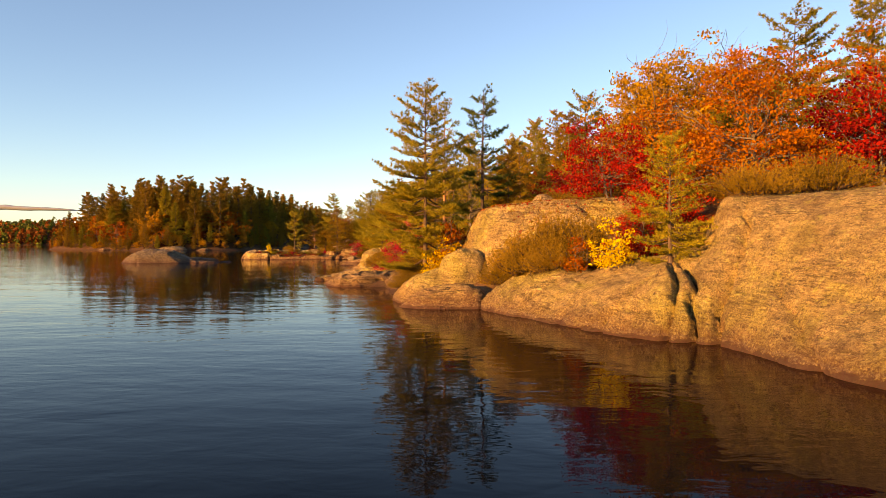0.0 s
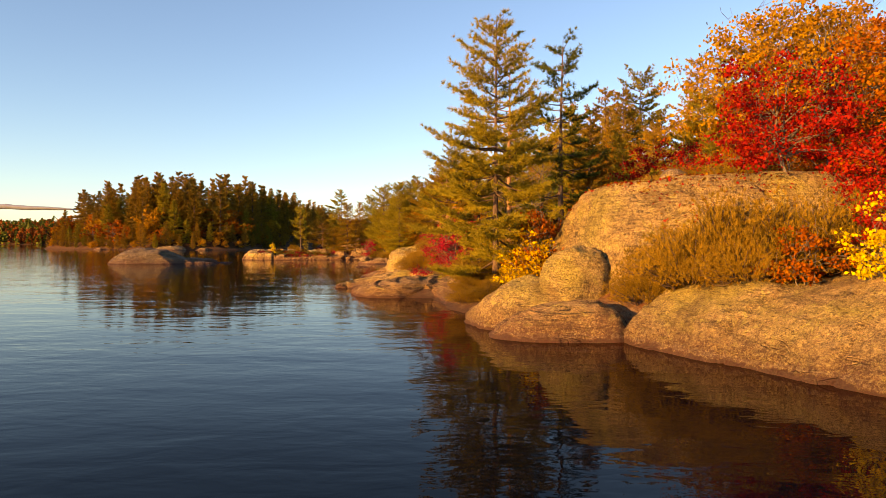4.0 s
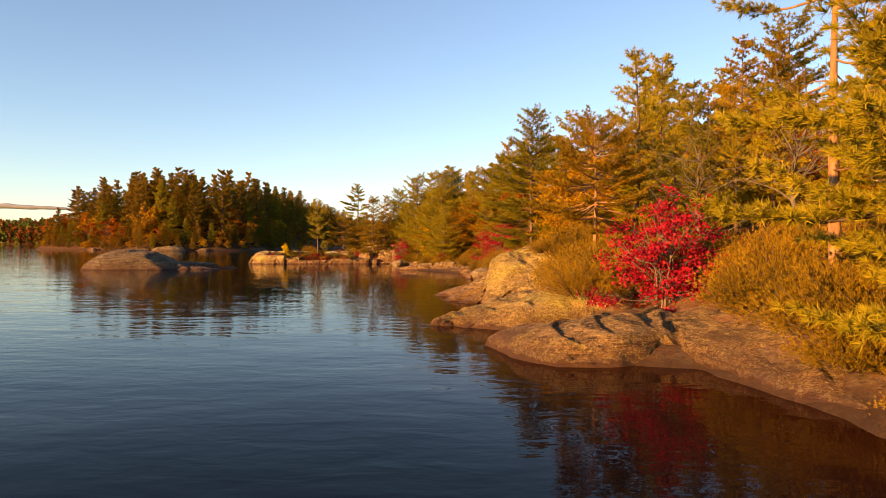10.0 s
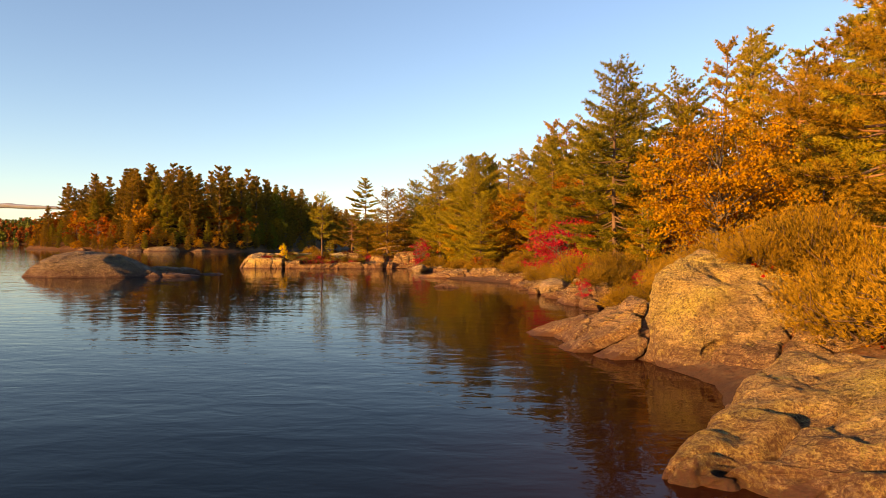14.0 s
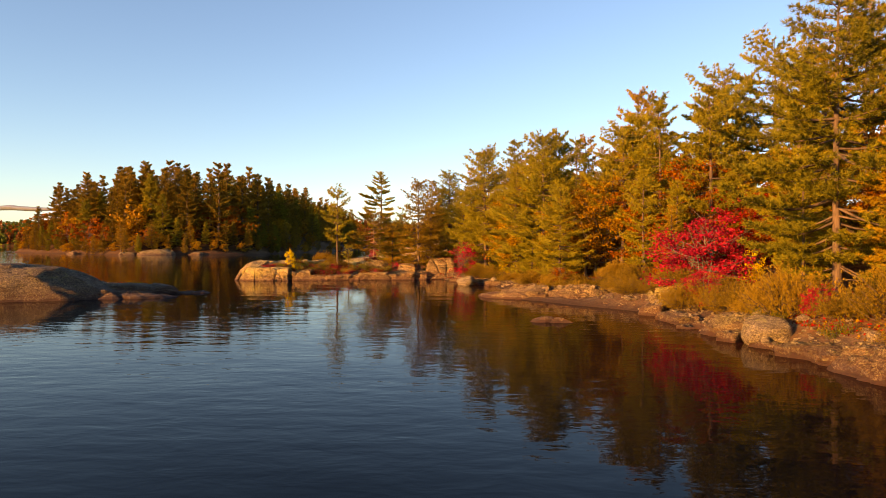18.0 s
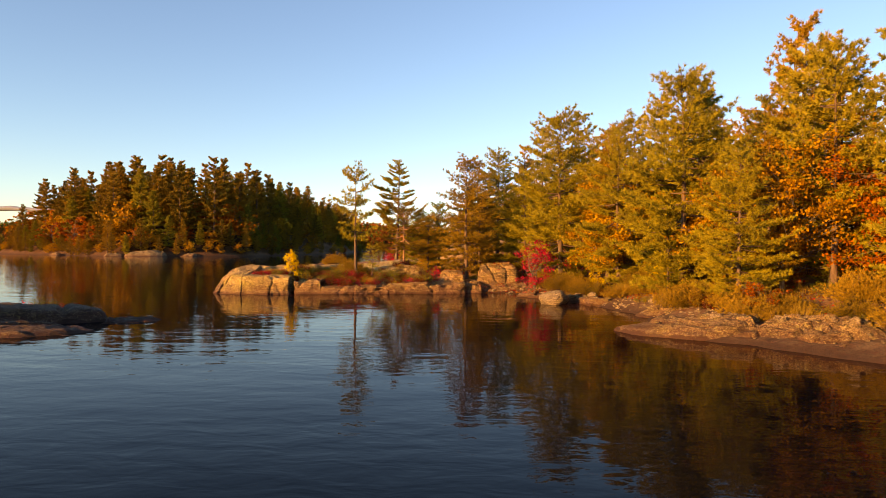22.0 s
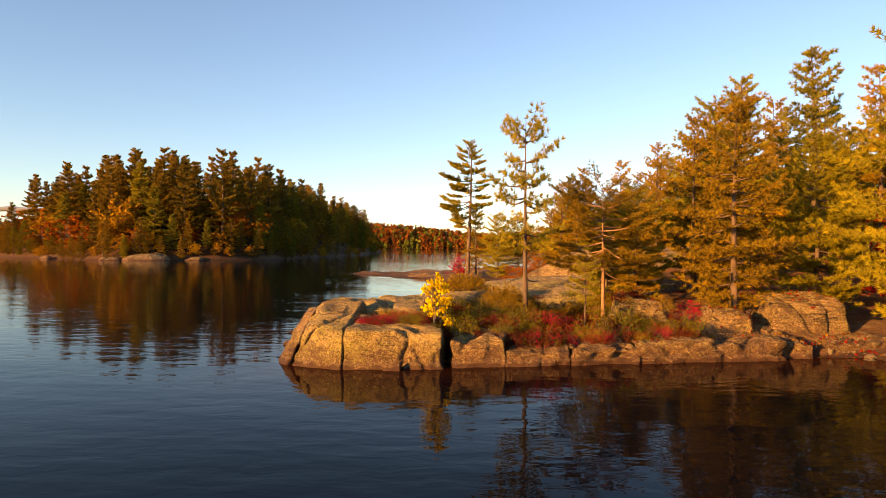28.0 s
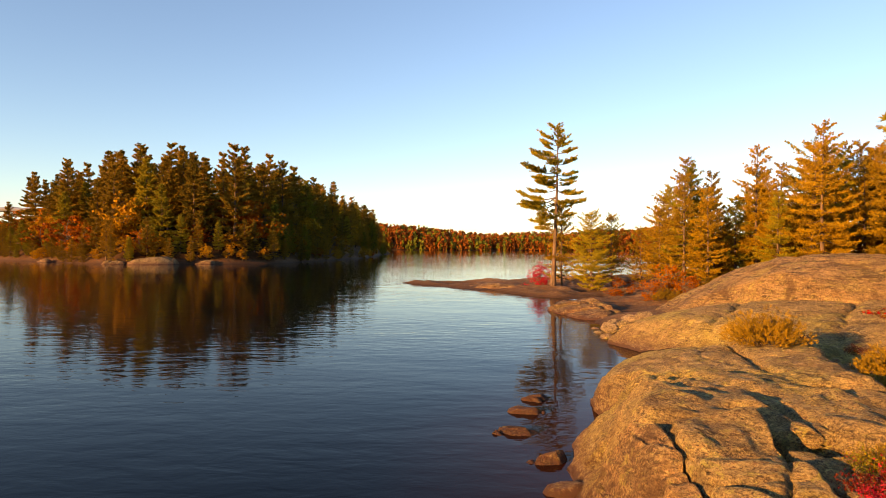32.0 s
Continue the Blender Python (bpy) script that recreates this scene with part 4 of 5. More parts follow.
def pine(label, seed, H=8, base=0.12, R=2.2, whorls=16, per=5, twig=1.0, blades=7, blade=0.11, width=0.012, mat=None, wood=None, asym=0.0, lift=0.0, prof=0.8, lean=0.0, gaps=0.0, trunk_r=None, name="pine_tree", dead=3, split=False, low=0.5, bare_in=0.3, spread=0.85, rise=48):
    """Pine with whorled limbs, side twigs and needle tufts."""
    rng = np.random.default_rng(seed)
    root = thing(name, label, "tree")
    r0 = trunk_r or H * 0.014 + 0.015
    tz = np.linspace(0, 1, 14)
    bend = rng.normal(0, 0.012 * H, 2)
    trunk = np.c_[bend[0] * np.sin(tz * 2.6) + lean * H * tz ** 1.5, bend[1] * np.sin(tz * 3.4), H * tz - 0.15]
    tv, tf = tube(trunk, r0 * (1 - 0.93 * tz) * (1 + 0.5 * np.exp(-tz * 30)), 9)
    part("trunk", mesh_of("trunk", tv, tf, wood or BARK, True), root)
    limbs, P, D = [], [], []
    for w in range(whorls):
        u = (w + rng.uniform(-0.2, 0.2)) / whorls
        u = min(max(u, 0), 0.985)
        z = base + (1 - base) * u
        at = np.array([np.interp(z, tz, trunk[:, k]) for k in range(3)])
        full = (1 - u) ** prof * min(1.0, low + 2.4 * u) + 0.05
        a0 = rng.uniform(0, 2 * np.pi)
        for j in range(per):
            if rng.random() < gaps:
                continue
            az = a0 + (j + rng.uniform(-0.25, 0.25)) * 2 * np.pi / per
            zj = min(0.99, z + rng.uniform(-0.42, 0.42) * (1 - base) / whorls)
            at = np.array([np.interp(zj, tz, trunk[:, k]) for k in range(3)])
            L = R * full * rng.uniform(0.5, 1.2) * (1 + asym * math.cos(az))
            el = radians(-9 + lift + rise * u ** 1.8 + rng.normal(0, 7))
            s = np.linspace(0, 1, 6)
            drop = -0.10 * L * np.sin(s * np.pi) * (1 - u) + 0.16 * L * s ** 2.5
            h = np.array([math.cos(az), math.sin(az), 0])
            path = at + h * (L * s * math.cos(el))[:, None] + np.array([0, 0, 1.0]) * (L * s * math.sin(el) + drop)[:, None]
            limbs.append(tube(path, np.maximum(0.006, min(r0 * 0.45, 0.012 + 0.011 * L) * (1 - 0.85 * s)), 4))
            nt = max(3, int(L * 5.0 * twig))
            tip = h * math.cos(el) + np.array([0, 0, math.sin(el) + 0.25])
            for q in np.linspace(bare_in, 1.0, nt):
                c = np.array([np.interp(q, s, path[:, k]) for k in range(3)])
                for side in (-1, 1):
                    ta = az + side * radians(rng.uniform(30, 70)) * (1.05 - q * 0.5)
                    tl = (0.34 * L * (1.1 - q) + 0.16) * rng.uniform(0.55, 1.2)
                    td = np.array([math.cos(ta), math.sin(ta), 0.10 + 0.45 * u + rng.normal(0, 0.10)])
                    m = max(2, int(tl / 0.11 * twig))
                    f = np.linspace(0.15, 1.0, m)[:, None]
                    P.append(c + td * tl * f + rng.normal(0, 0.02, (m, 3)))
                    D.append(np.tile(td + np.array([0, 0, 0.35]), (m, 1)))
                P.append(c[None] + rng.normal(0, 0.02, (1, 3)))
                D.append(tip[None])
    for _ in range(dead):
        az, z = rng.uniform(0, 6.3), rng.uniform(0.3, 1.0) * base
        at = np.array([np.interp(z, tz, trunk[:, k]) for k in range(3)])
        e = at + np.array([math.cos(az), math.sin(az), rng.uniform(-0.2, 0.2)]) * R * rng.uniform(0.2, 0.55)
        limbs.append(tube(bent(rng, at, e, 0.05, 6), np.linspace(0.016, 0.004, 6), 4))
    if split:
        for k, (lv, lf) in enumerate(limbs):
            part("dead_branch" if k >= len(limbs) - dead else "limb", mesh_of("limb", lv, lf, wood or BARK, True), root)
    else:
        lv, lf = joined(limbs)
        tagged(part("branchwork", mesh_of("branches", lv, lf, wood or BARK), root), kind="stuff")
    nv, nf = needles(rng, np.concatenate(P), np.concatenate(D), blades, blade, width, spread)
    part("crown", mesh_of("crown", nv, nf, mat or PINE), root, "tufted long green needles")
    return root


def broadleaf(label, seed, H=6, R=2.2, base=0.35, clumps=26, per=170, size=0.10, mat=None, stems=1, name="maple_tree", bare=4, trunk_r=None, squash=0.8, fuzz=0.42, category="tree"):
    """Autumn tree or bush: forking limbs, with leaves in uneven clumps and gaps."""
    rng = np.random.default_rng(seed)
    root = thing(name, label, category)
    r0 = trunk_r or 0.016 * H + 0.01
    wood, cents = [], []
    for k in range(clumps):
        a, r = rng.uniform(0, 2 * np.pi), R * math.sqrt(rng.uniform(0.02, 1))
        zz = H * base + (H * (1 - base)) * rng.uniform(0.02, 1) * math.sqrt(max(0.05, 1 - (r / R) ** 2 * 0.8))
        cents.append(np.array([r * math.cos(a), r * math.sin(a), zz]))
    tops = []
    for s in range(stems):
        a = rng.uniform(0, 2 * np.pi)
        off = np.array([math.cos(a), math.sin(a), 0]) * (0.12 if stems > 1 else 0)
        end = np.array([0, 0, H * 0.8]) + np.array([math.cos(a), math.sin(a), 0]) * R * (0.35 if stems > 1 else 0.12)
        path = bent(rng, off - np.array([0, 0, 0.15]), end, 0.05 * H, 10)
        tops.append(path)
        wood.append(tube(path, (r0 if stems == 1 else r0 * 0.6) * np.linspace(1, 0.15, 10), 7))
    tv, tf = joined(wood)
    part("trunk" if stems == 1 else "stem", mesh_of("trunk", tv, tf, BARK_GREY, True), root)
    limbs, pts = [], []
    for c in cents:
        path = tops[rng.integers(stems)]
        i = int(np.clip(np.argmin(np.abs(path[:, 2] - c[2] * 0.62)), 2, 8))
        b = bent(rng, path[i], c, 0.04 * H, 7)
        limbs.append(tube(b, np.linspace(r0 * 0.34, 0.005, 7), 5))
        for _ in range(4):
            e = c + rng.normal(0, fuzz, 3) * np.array([1, 1, squash])
            limbs.append(tube(np.linspace(b[rng.integers(3, 7)], e, 4), [0.008, 0.006, 0.005, 0.003], 3))
            m = per // 4
            q = rng.normal(0, fuzz * 0.45, (m, 3)) * np.array([1, 1, 0.55]) + e
            pts.append(q)
    for _ in range(bare):
        path = tops[rng.integers(stems)]
        p0 = path[rng.integers(3, 9)]
        e = p0 + np.array([*rng.normal(0, R * 0.6, 2), H * rng.uniform(0.1, 0.35)])
        b = bent(rng, p0, e, 0.05 * H, 6)
        limbs.append(tube(b, np.linspace(r0 * 0.25, 0.003, 6), 4))
        for _ in range(4):
            k = b[rng.integers(2, 6)]
            limbs.append(tube(bent(rng, k, k + rng.normal(0, 0.1 * H, 3) + np.array([0, 0, 0.05 * H]), 0.02 * H, 4), [0.007, 0.006, 0.004, 0.002], 3))
    lv, lf = joined(limbs)
    tagged(part("branchwork", mesh_of("branches", lv, lf, BARK_GREY), root), kind="stuff")
    pts = np.concatenate(pts)
    pts[:, 2] = np.maximum(pts[:, 2], 0.06)
    vv, ff = leaves(rng, pts, size)
    part("crown", mesh_of("crown", vv, ff, mat or LEAF_RED), root)
    return root


def juniper(label, seed, R=0.9, H=0.8, sprays=150, tufts=11, blades=6, mat=None, name="juniper_bush", blade=0.055, width=0.010):
    """Low spreading bush of feathery upswept sprays."""
    rng = np.random.default_rng(seed)
    root = thing(name, label, "bush")
    stems, P, D = [], [], []
    for _ in range(sprays):
        a, r = rng.uniform(0, 2 * np.pi), math.sqrt(rng.uniform(0, 1))
        e = np.array([R * r * math.cos(a), R * r * math.sin(a), H * (rng.uniform(0.35, 1.0) * math.sqrt(max(0.08, 1 - r * r)) + 0.06)])
        s = e * np.array([0.35, 0.35, 0.12]) + rng.normal(0, 0.03, 3)
        b = bent(rng, s, e, 0.04, 6)
        if rng.random() < 0.35:
            stems.append(tube(b, np.linspace(0.012, 0.003, 6), 3))
        f = np.sort(rng.uniform(0.35, 1.05, tufts))[:, None]
        d = (e - s) / np.linalg.norm(e - s)
        P.append(s + (e - s) * f + rng.normal(0, 0.05, (tufts, 3)))
        D.append(np.tile(d + np.array([0, 0, 0.4]), (tufts, 1)))
    sv, sf = joined(stems)
    tagged(part("stemwork", mesh_of("stems", sv, sf, BARK), root), kind="stuff")
    v, f = needles(rng, np.concatenate(P), np.concatenate(D), blades, blade, width, 0.6)
    part("foliage", mesh_of("foliage", v, f, mat or JUNIPER), root)
    return root


def shrub(label, seed, R=0.4, H=0.36, stems=28, per=36, size=0.03, mat=None, name="blueberry_bush"):
    rng = np.random.default_rng(seed)
    root = thing(name, label, "bush")
    st, pts = [], []
    for _ in range(stems):
        a, r = rng.uniform(0, 2 * np.pi), math.sqrt(rng.uniform(0, 1))
        e = np.array([R * r * math.cos(a), R * r * math.sin(a), H * rng.uniform(0.55, 1.0) * (1 - 0.4 * r)])
        b = bent(rng, e * np.array([0.55, 0.55, 0]) - np.array([0, 0, 0.05]), e, 0.03, 5)
        st.append(tube(b, np.linspace(0.006, 0.002, 5), 3))
        f = rng.uniform(0.3, 1.05, (per, 1))
        pts.append(b[0] + (e - b[0]) * f + rng.normal(0, 0.05, (per, 3)))
    sv, sf = joined(st)
    tagged(part("stemwork", mesh_of("stems", sv, sf, BARK_GREY), root), kind="stuff")
    v, f = leaves(rng, np.concatenate(pts), size, 0.8)
    part("foliage", mesh_of("foliage", v, f, mat or LEAF_BLUEBERRY), root)
    return root


PLACED = {}


def put(model, x, y, scale=1.0, turn=0.0, z=None, label="", tall=1.0, group=""):
    """Sets a plant on the surface; the first of a model is the model itself, later ones are copies."""
    zz = (top_at(x, y) if z is None else z) - 0.04
    m = Matrix.LocRotScale((x, y, zz), Euler((0, 0, radians(turn))), (scale, scale, scale * tall))
    if model.name in PLACED:
        k = model.scale
        ob = copy_thing(model, m @ Matrix.Diagonal((1 / k[0], 1 / k[1], 1 / k[2], 1)))
    else:
        ob = model
        PLACED[model.name] = 1
        ob.matrix_basis = m
    return tagged(ob, label, group=group)


# ---- the trees of the shore ----
rng = random.Random(5)
WHITE = "tall white pine with layered feathery green limbs"
pine_a = pine(WHITE + " on the rocky shore", 11, 7.9, .14, 2.85, 15, 7, 1.2, 24, .14, .014, split=True, low=.5, gaps=.08, trunk_r=.105, prof=.75, lift=-3)
pine_b = pine("sparse dark pine with thin open crown", 12, 8.0, .25, 1.9, 12, 5, 1.1, 22, .16, .018, mat=PINE_DARK, gaps=.22, prof=.45, bare_in=.45)
pine_c = pine("slender young pine with pale new shoots", 13, 7.0, .05, 1.6, 14, 5, 1.1, 18, .16, .018, mat=PINE_YOUNG, lift=12)
pine_d = pine("red pine with a rust-tinged flat crown and orange bark", 14, 6.5, .42, 3.2, 9, 6, 1.15, 22, .13, .014, mat=PINE_RUST, wood=BARK_RED, prof=.45, split=True, bare_in=.4, name="red_pine")
pine_e = pine("dense bushy pine glowing gold-green in the low sun", 15, 7.0, .08, 2.4, 16, 7, 1.05, 18, .15, .021, mat=PINE_YOUNG, prof=.62)
pine_f = pine("rusty brown conifer with a dense twiggy crown", 16, 5.0, .16, 1.35, 13, 6, 1.2, 21, .11, .015, mat=PINE_RUST, prof=.55, name="conifer")
pine_lone = pine("lone windswept white pine with a bare lower trunk", 17, 10.6, .40, 2.6, 12, 5, 1.25, 20, .2, .034, asym=-.35, mat=PINE, prof=.65, gaps=.1, lift=-4, dead=10, trunk_r=.17, lean=.02, split=True, spread=.45, bare_in=.35)
pine_open = pine("open-crowned pine with golden tufted limbs", 18, 4.3, .42, .95, 9, 5, 1.1, 22, .12, .016, mat=PINE_YOUNG, gaps=.2, rise=26, lift=4, prof=.3, trunk_r=.075, split=True, bare_in=.45)
pine_sap = pine("bright green pine sapling in front of the cliff", 19, 3.2, .06, 1.05, 12, 5, 1.5, 16, .10, .013, mat=PINE_YOUNG, split=True, prof=.65)
pine_snag = pine("half-dead pine with a bare weathered trunk and twigs", 20, 7.4, .55, 1.7, 6, 4, 1.1, 20, .14, .016, wood=BARK_RED, prof=.4, gaps=.3, dead=16, bare_in=.5, split=True)
PINE_ISLE = leaf("pine_needles_isle", [(0.15, (0.08, 0.065, 0.018)), (0.45, (0.25, 0.16, 0.034)), (0.8, (0.38, 0.215, 0.045))], through_light=0.1)
pine_far = [pine("tall white pine of the wooded island", 30 + k, 11 + k, .1, (2.7, 3.2, 2.8, 3.1)[k], (16, 14, 17, 15)[k], 6, .85, 13, .30, .095, mat=(PINE, PINE_ISLE, PINE_ISLE, PINE_ISLE)[k], gaps=.15 * (k % 2), dead=0, prof=(.85, .68, .9, .75)[k], rise=46, name="white_pine") for k in range(4)]
pine_mid = [pine(WHITE + " in the woods", 40 + k, 9.5, (.1, .34, .1, .14)[k], (2.5, 2.8, 2.4, 2.2)[k], (15, 10, 15, 14)[k], (6, 6, 6, 6)[k], .85, 20, .19, .032, mat=(PINE, PINE, PINE_YOUNG, PINE_RUST)[k], gaps=(.08, .15, .08, .1)[k], dead=1 + 4 * (k == 3), prof=(.75, .42, .72, .6)[k]) for k in range(4)]

maple_o = broadleaf("maple with glowing orange leaves", 50, 5.6, 2.4, .14, 62, 280, .085, LEAF_ORANGE)
maple_r = broadleaf("bushy maple with scarlet leaves", 51, 4.0, 1.9, .1, 34, 190, .11, LEAF_RED, stems=3)
oak = broadleaf("oak with amber leaves and bare twigs", 52, 7.0, 1.9, .45, 22, 150, .14, LEAF_OAK, name="oak_tree", bare=9)
oak_b = broadleaf("oak with golden brown leaves", 53, 5.8, 2.4, .2, 64, 260, .095, LEAF_OAK, name="oak_tree")
maple_c = broadleaf("young maple with vivid crimson leaves at the water's edge", 54, 2.3, 1.05, .08, 34, 220, .062, LEAF_CRIMSON, stems=5, bare=10, name="maple_bush", fuzz=.25, category="bush")
maple_s = broadleaf("slim sapling with crimson leaves", 55, 2.4, .75, .12, 20, 100, .07, LEAF_CRIMSON, stems=2, bare=3, name="maple_bush", fuzz=.22, category="bush")
bush_y = broadleaf("bush with golden yellow leaves", 56, 1.6, .8, .05, 16, 90, .085, LEAF_YELLOW, stems=4, name="autumn_bush", fuzz=.22, category="bush")
bush_o = broadleaf("bush with flame-orange leaves", 57, 1.7, .8, .05, 16, 90, .085, LEAF_ORANGE, stems=4, name="autumn_bush", fuzz=.22, category="bush")
sapling_y = broadleaf("birch sapling with bright yellow leaves", 58, 1.2, .19, .12, 16, 70, .06, LEAF_YELLOW, stems=3, bare=0, name="birch_sapling", fuzz=.1, category="bush")
tree_far = [broadleaf("autumn tree of the wooded island", 60 + k, 7, 2.6, .15, 22, 60, .5, m, name="autumn_tree", fuzz=.8) for k, m in enumerate((LEAF_ORANGE, LEAF_OAK, LEAF_OAK))]
bare_tree = broadleaf("leafless grey tree with fine twigs", 66, 4.5, 1.8, .3, 6, 12, .07, LEAF_OAK, name="bare_tree", bare=26)
jun = [juniper("low spreading juniper bush with rusty green sprays", 70 + k, .95 + .1 * k, .8 - .1 * k, 280, 13, 12, blade=.05, width=.0085) for k in range(3)]
jun_back = [juniper("low juniper bush among the undergrowth", 74 + k, .95, .75, 160, 10, 9, blade=.08, width=.017) for k in range(2)]
blue = [shrub("low blueberry bush with dark red autumn leaves", 80, mat=LEAF_BLUEBERRY), shrub("low blueberry bush with crimson leaves", 81, mat=LEAF_CRIMSON, size=.028),
        shrub("low leafy shrub, green turning yellow", 82, .45, .45, mat=LEAF_GREEN, name="leafy_shrub")]
tuft = juniper("tuft of straw-coloured grass", 90, .28, .35, 60, 3, 3, GRASS, "grass_tuft", .16, .006)

# main shore
TREES = [  # model, x, y, scale, turn, tall
    (pine_a, -.7, 26.1, 1.0, 0, 1.0), (pine_b, 1.8, 29.5, .93, 30, 1.0), (pine_mid[3], 3.1, 31.2, .52, 40, 1.0), (oak_b, 12.0, 37.0, 1.5, 30, 1.05), (maple_o, 14.5, 34.0, 1.3, 30, 1.0), (oak_b, 15.5, 38.5, 1.5, 130, 1.0), (pine_sap, 5.3, 15.4, 1.0, 0, 1.0),
    (pine_snag, .1, 30.0, 1.0, 0, 1.0), (pine_c, -.6, 39.5, .95, 0, 1.0), (pine_a, -1.4, 56.5, 1.14, 130, 1.0), (pine_d, -2.1, 38.0, .7, 20, 1.0), (pine_mid[2], 1.8, 44, .75, 190, 1.0),
    (oak_b, .4, 50.5, .95, 0, 1.0), (pine_d, 3.9, 52.2, .85, 80, 1.0), (pine_e, -8.9, 82.3, 1.15, 0, 1.0), (pine_e, -6.6, 72.8, 1.05, 60, 1.0),
    (pine_e, -6.4, 69.0, .62, 200, 1.0), (pine_a, -7.4, 77.5, .85, 77, 1.0), (pine_open, -18.8, 84.0, 1.12, 0, 1.22), (pine_d, -16.5, 84.9, .6, 140, 1.05), (pine_e, -15.8, 87.4, .5, 0, 1.0),
    (pine_f, -13.3, 83.6, 1.28, 50, 1.0), (pine_f, -12.6, 85.5, .9, 100, 1.0), (pine_e, -10.4, 85.2, .78, 130, 1.0), (pine_mid[3], -9.6, 92.0, .7, 15, 1.0), (pine_mid[0], -6.0, 93.5, .95, 55, 1.0), (pine_mid[2], -8.0, 95.5, .85, 155, 1.0), (pine_f, -15.3, 86, .7, 150, 1.0),
    (pine_lone, -19.6, 117.6, 1.0, 0, 1.0), (pine_f, -18.9, 118.4, 1.0, 0, 1.1), (pine_e, -17.2, 117.1, .72, 0, 1.0), (pine_f, -15.5, 119, .9, 30, 1.1),
    (pine_f, -14, 117.5, .8, 60, 1.0), (pine_mid[3], -10.1, 120.7, .85, 0, 1.0), (pine_mid[3], -9.1, 112.1, .82, 60, 1.0), (maple_c, -2.7, 62.2, 1.4, 20, .78), (maple_c, -3.6, 59.6, .5, 70, 1.0), (pine_mid[2], -5.6, 74.1, .78, 0, 1.0), (maple_o, -1.4, 68.0, .95, 0, 1.0), (oak_b, -4.4, 70.6, .9, 40, 1.0), (pine_mid[3], -7.0, 81.2, .7, 0, 1.0), (oak_b, -6.4, 78.6, .95, 200, 1.0), (pine_mid[0], -2.6, 71, .8, 40, 1.0), (pine_mid[1], -1.2, 75, .85, 90, 1.0), (pine_mid[0], -4, 78.2, .82, 140, 1.0), (pine_mid[1], 1.2, 70, .9, 190, 1.0), (pine_mid[2], -6.2, 80, .8, 10, 1.0), (pine_mid[0], -.8, 66.5, .8, 70, 1.0), (pine_mid[2], -2.2, 68.5, .8, 75, 1.0),
    (maple_o, 9.0, 20.3, .98, 0, 1.0), (oak, 8.2, 25.5, .76, 0, 1.0), (maple_r, 6.9, 20.6, .55, 0, 1.0), (maple_r, 12.5, 18.5, .95, 90, 1.0), (maple_r, 5.2, 18.0, .36, 40, 1.0), (maple_r, 5.6, 22.0, .7, 140, 1.0),
    (maple_o, 14.8, 21, 1.0, 90, 1.0), (maple_o, 8.0, 27, .8, 190, 1.0), (pine_mid[0], 12.5, 28, .62, 0, 1.0), (pine_mid[1], 16, 30, .85, 0, 1.0), (pine_mid[0], 18, 28, .95, 60, 1.0),
    (maple_r, 7.0, 30, .8, 10, 1.0), (maple_o, 6.0, 60, .9, 10, 1.0), (maple_o, 1.0, 66, .7, 80, 1.0), (oak_b, -1.5, 76, .9, 80, 1.0), (oak, 2.0, 58, .8, 80, 1.0),
    (maple_c, -1.9, 32.8, 1.02, 0, 1.0), (maple_s, -10.5, 79.9, .95, 0, 1.1), (maple_s, -4.2, 49.3, .3, 0, 1.0), (maple_c, -3.0, 54.5, .3, 90, 1.0),
    (bush_y, .1, 24.5, .85, 0, 1.0), (bush_o, .55, 24.8, 1.05, 0, 1.2), (bush_y, -.1, 25.3, .7, 90, 1.0), (bush_o, 1.2, 26.2, .9, 90, 1.1), (bush_y, 4.4, 17.0, .7, 0, 1.0), (bush_o, 3.9, 18.2, .7, 0, 1.0), (sapling_y, -21.1, 80.3, 1.05, 0, 1.3),
    (bare_tree, .5, 36.5, .8, 0, 1.0), (bare_tree, 1.9, 34, .9, 90, 1.0), (maple_s, -14.9, 82.7, .45, 0, 1.0), (maple_c, -20.3, 119.2, .7, 0, 1.0), (bush_o, -16.6, 112, .8, 0, 1.0),
    (pine_open, -17.7, 81.5, .4, 50, .95), (pine_sap, -18.7, 82.0, .5, 0, .5), (pine_sap, -19.6, 82.6, .45, 90, .5), (pine_mid[3], -12.6, 88.6, .62, 10, 1.0), (pine_e, -11.4, 90, .95, 200, 1.0), (pine_e, -14.8, 87.8, .55, 120, 1.0), (pine_f, -13.4, 115.5, 1.0, 10, 1.0), (pine_mid[3], -11.3, 113, .62, 40, 1.1), (pine_mid[3], -8, 107.5, .8, 80, 1.0), (pine_mid[3], -5.2, 106, .9, 0, 1.0), (pine_mid[3], -7, 110, .75, 120, 1.0),
    (pine_mid[3], -3.5, 102, .9, 30, 1.0), (maple_r, -3.2, 97.5, .7, 0, 1.0), (pine_f, -12.3, 118.5, 1.2, 200, 1.0), (pine_f, -10.6, 116, 1.25, 250, 1.0),
]
for model, x, y, sc, turn, tall in TREES:
    put(model, x, y, sc, turn, tall=tall)

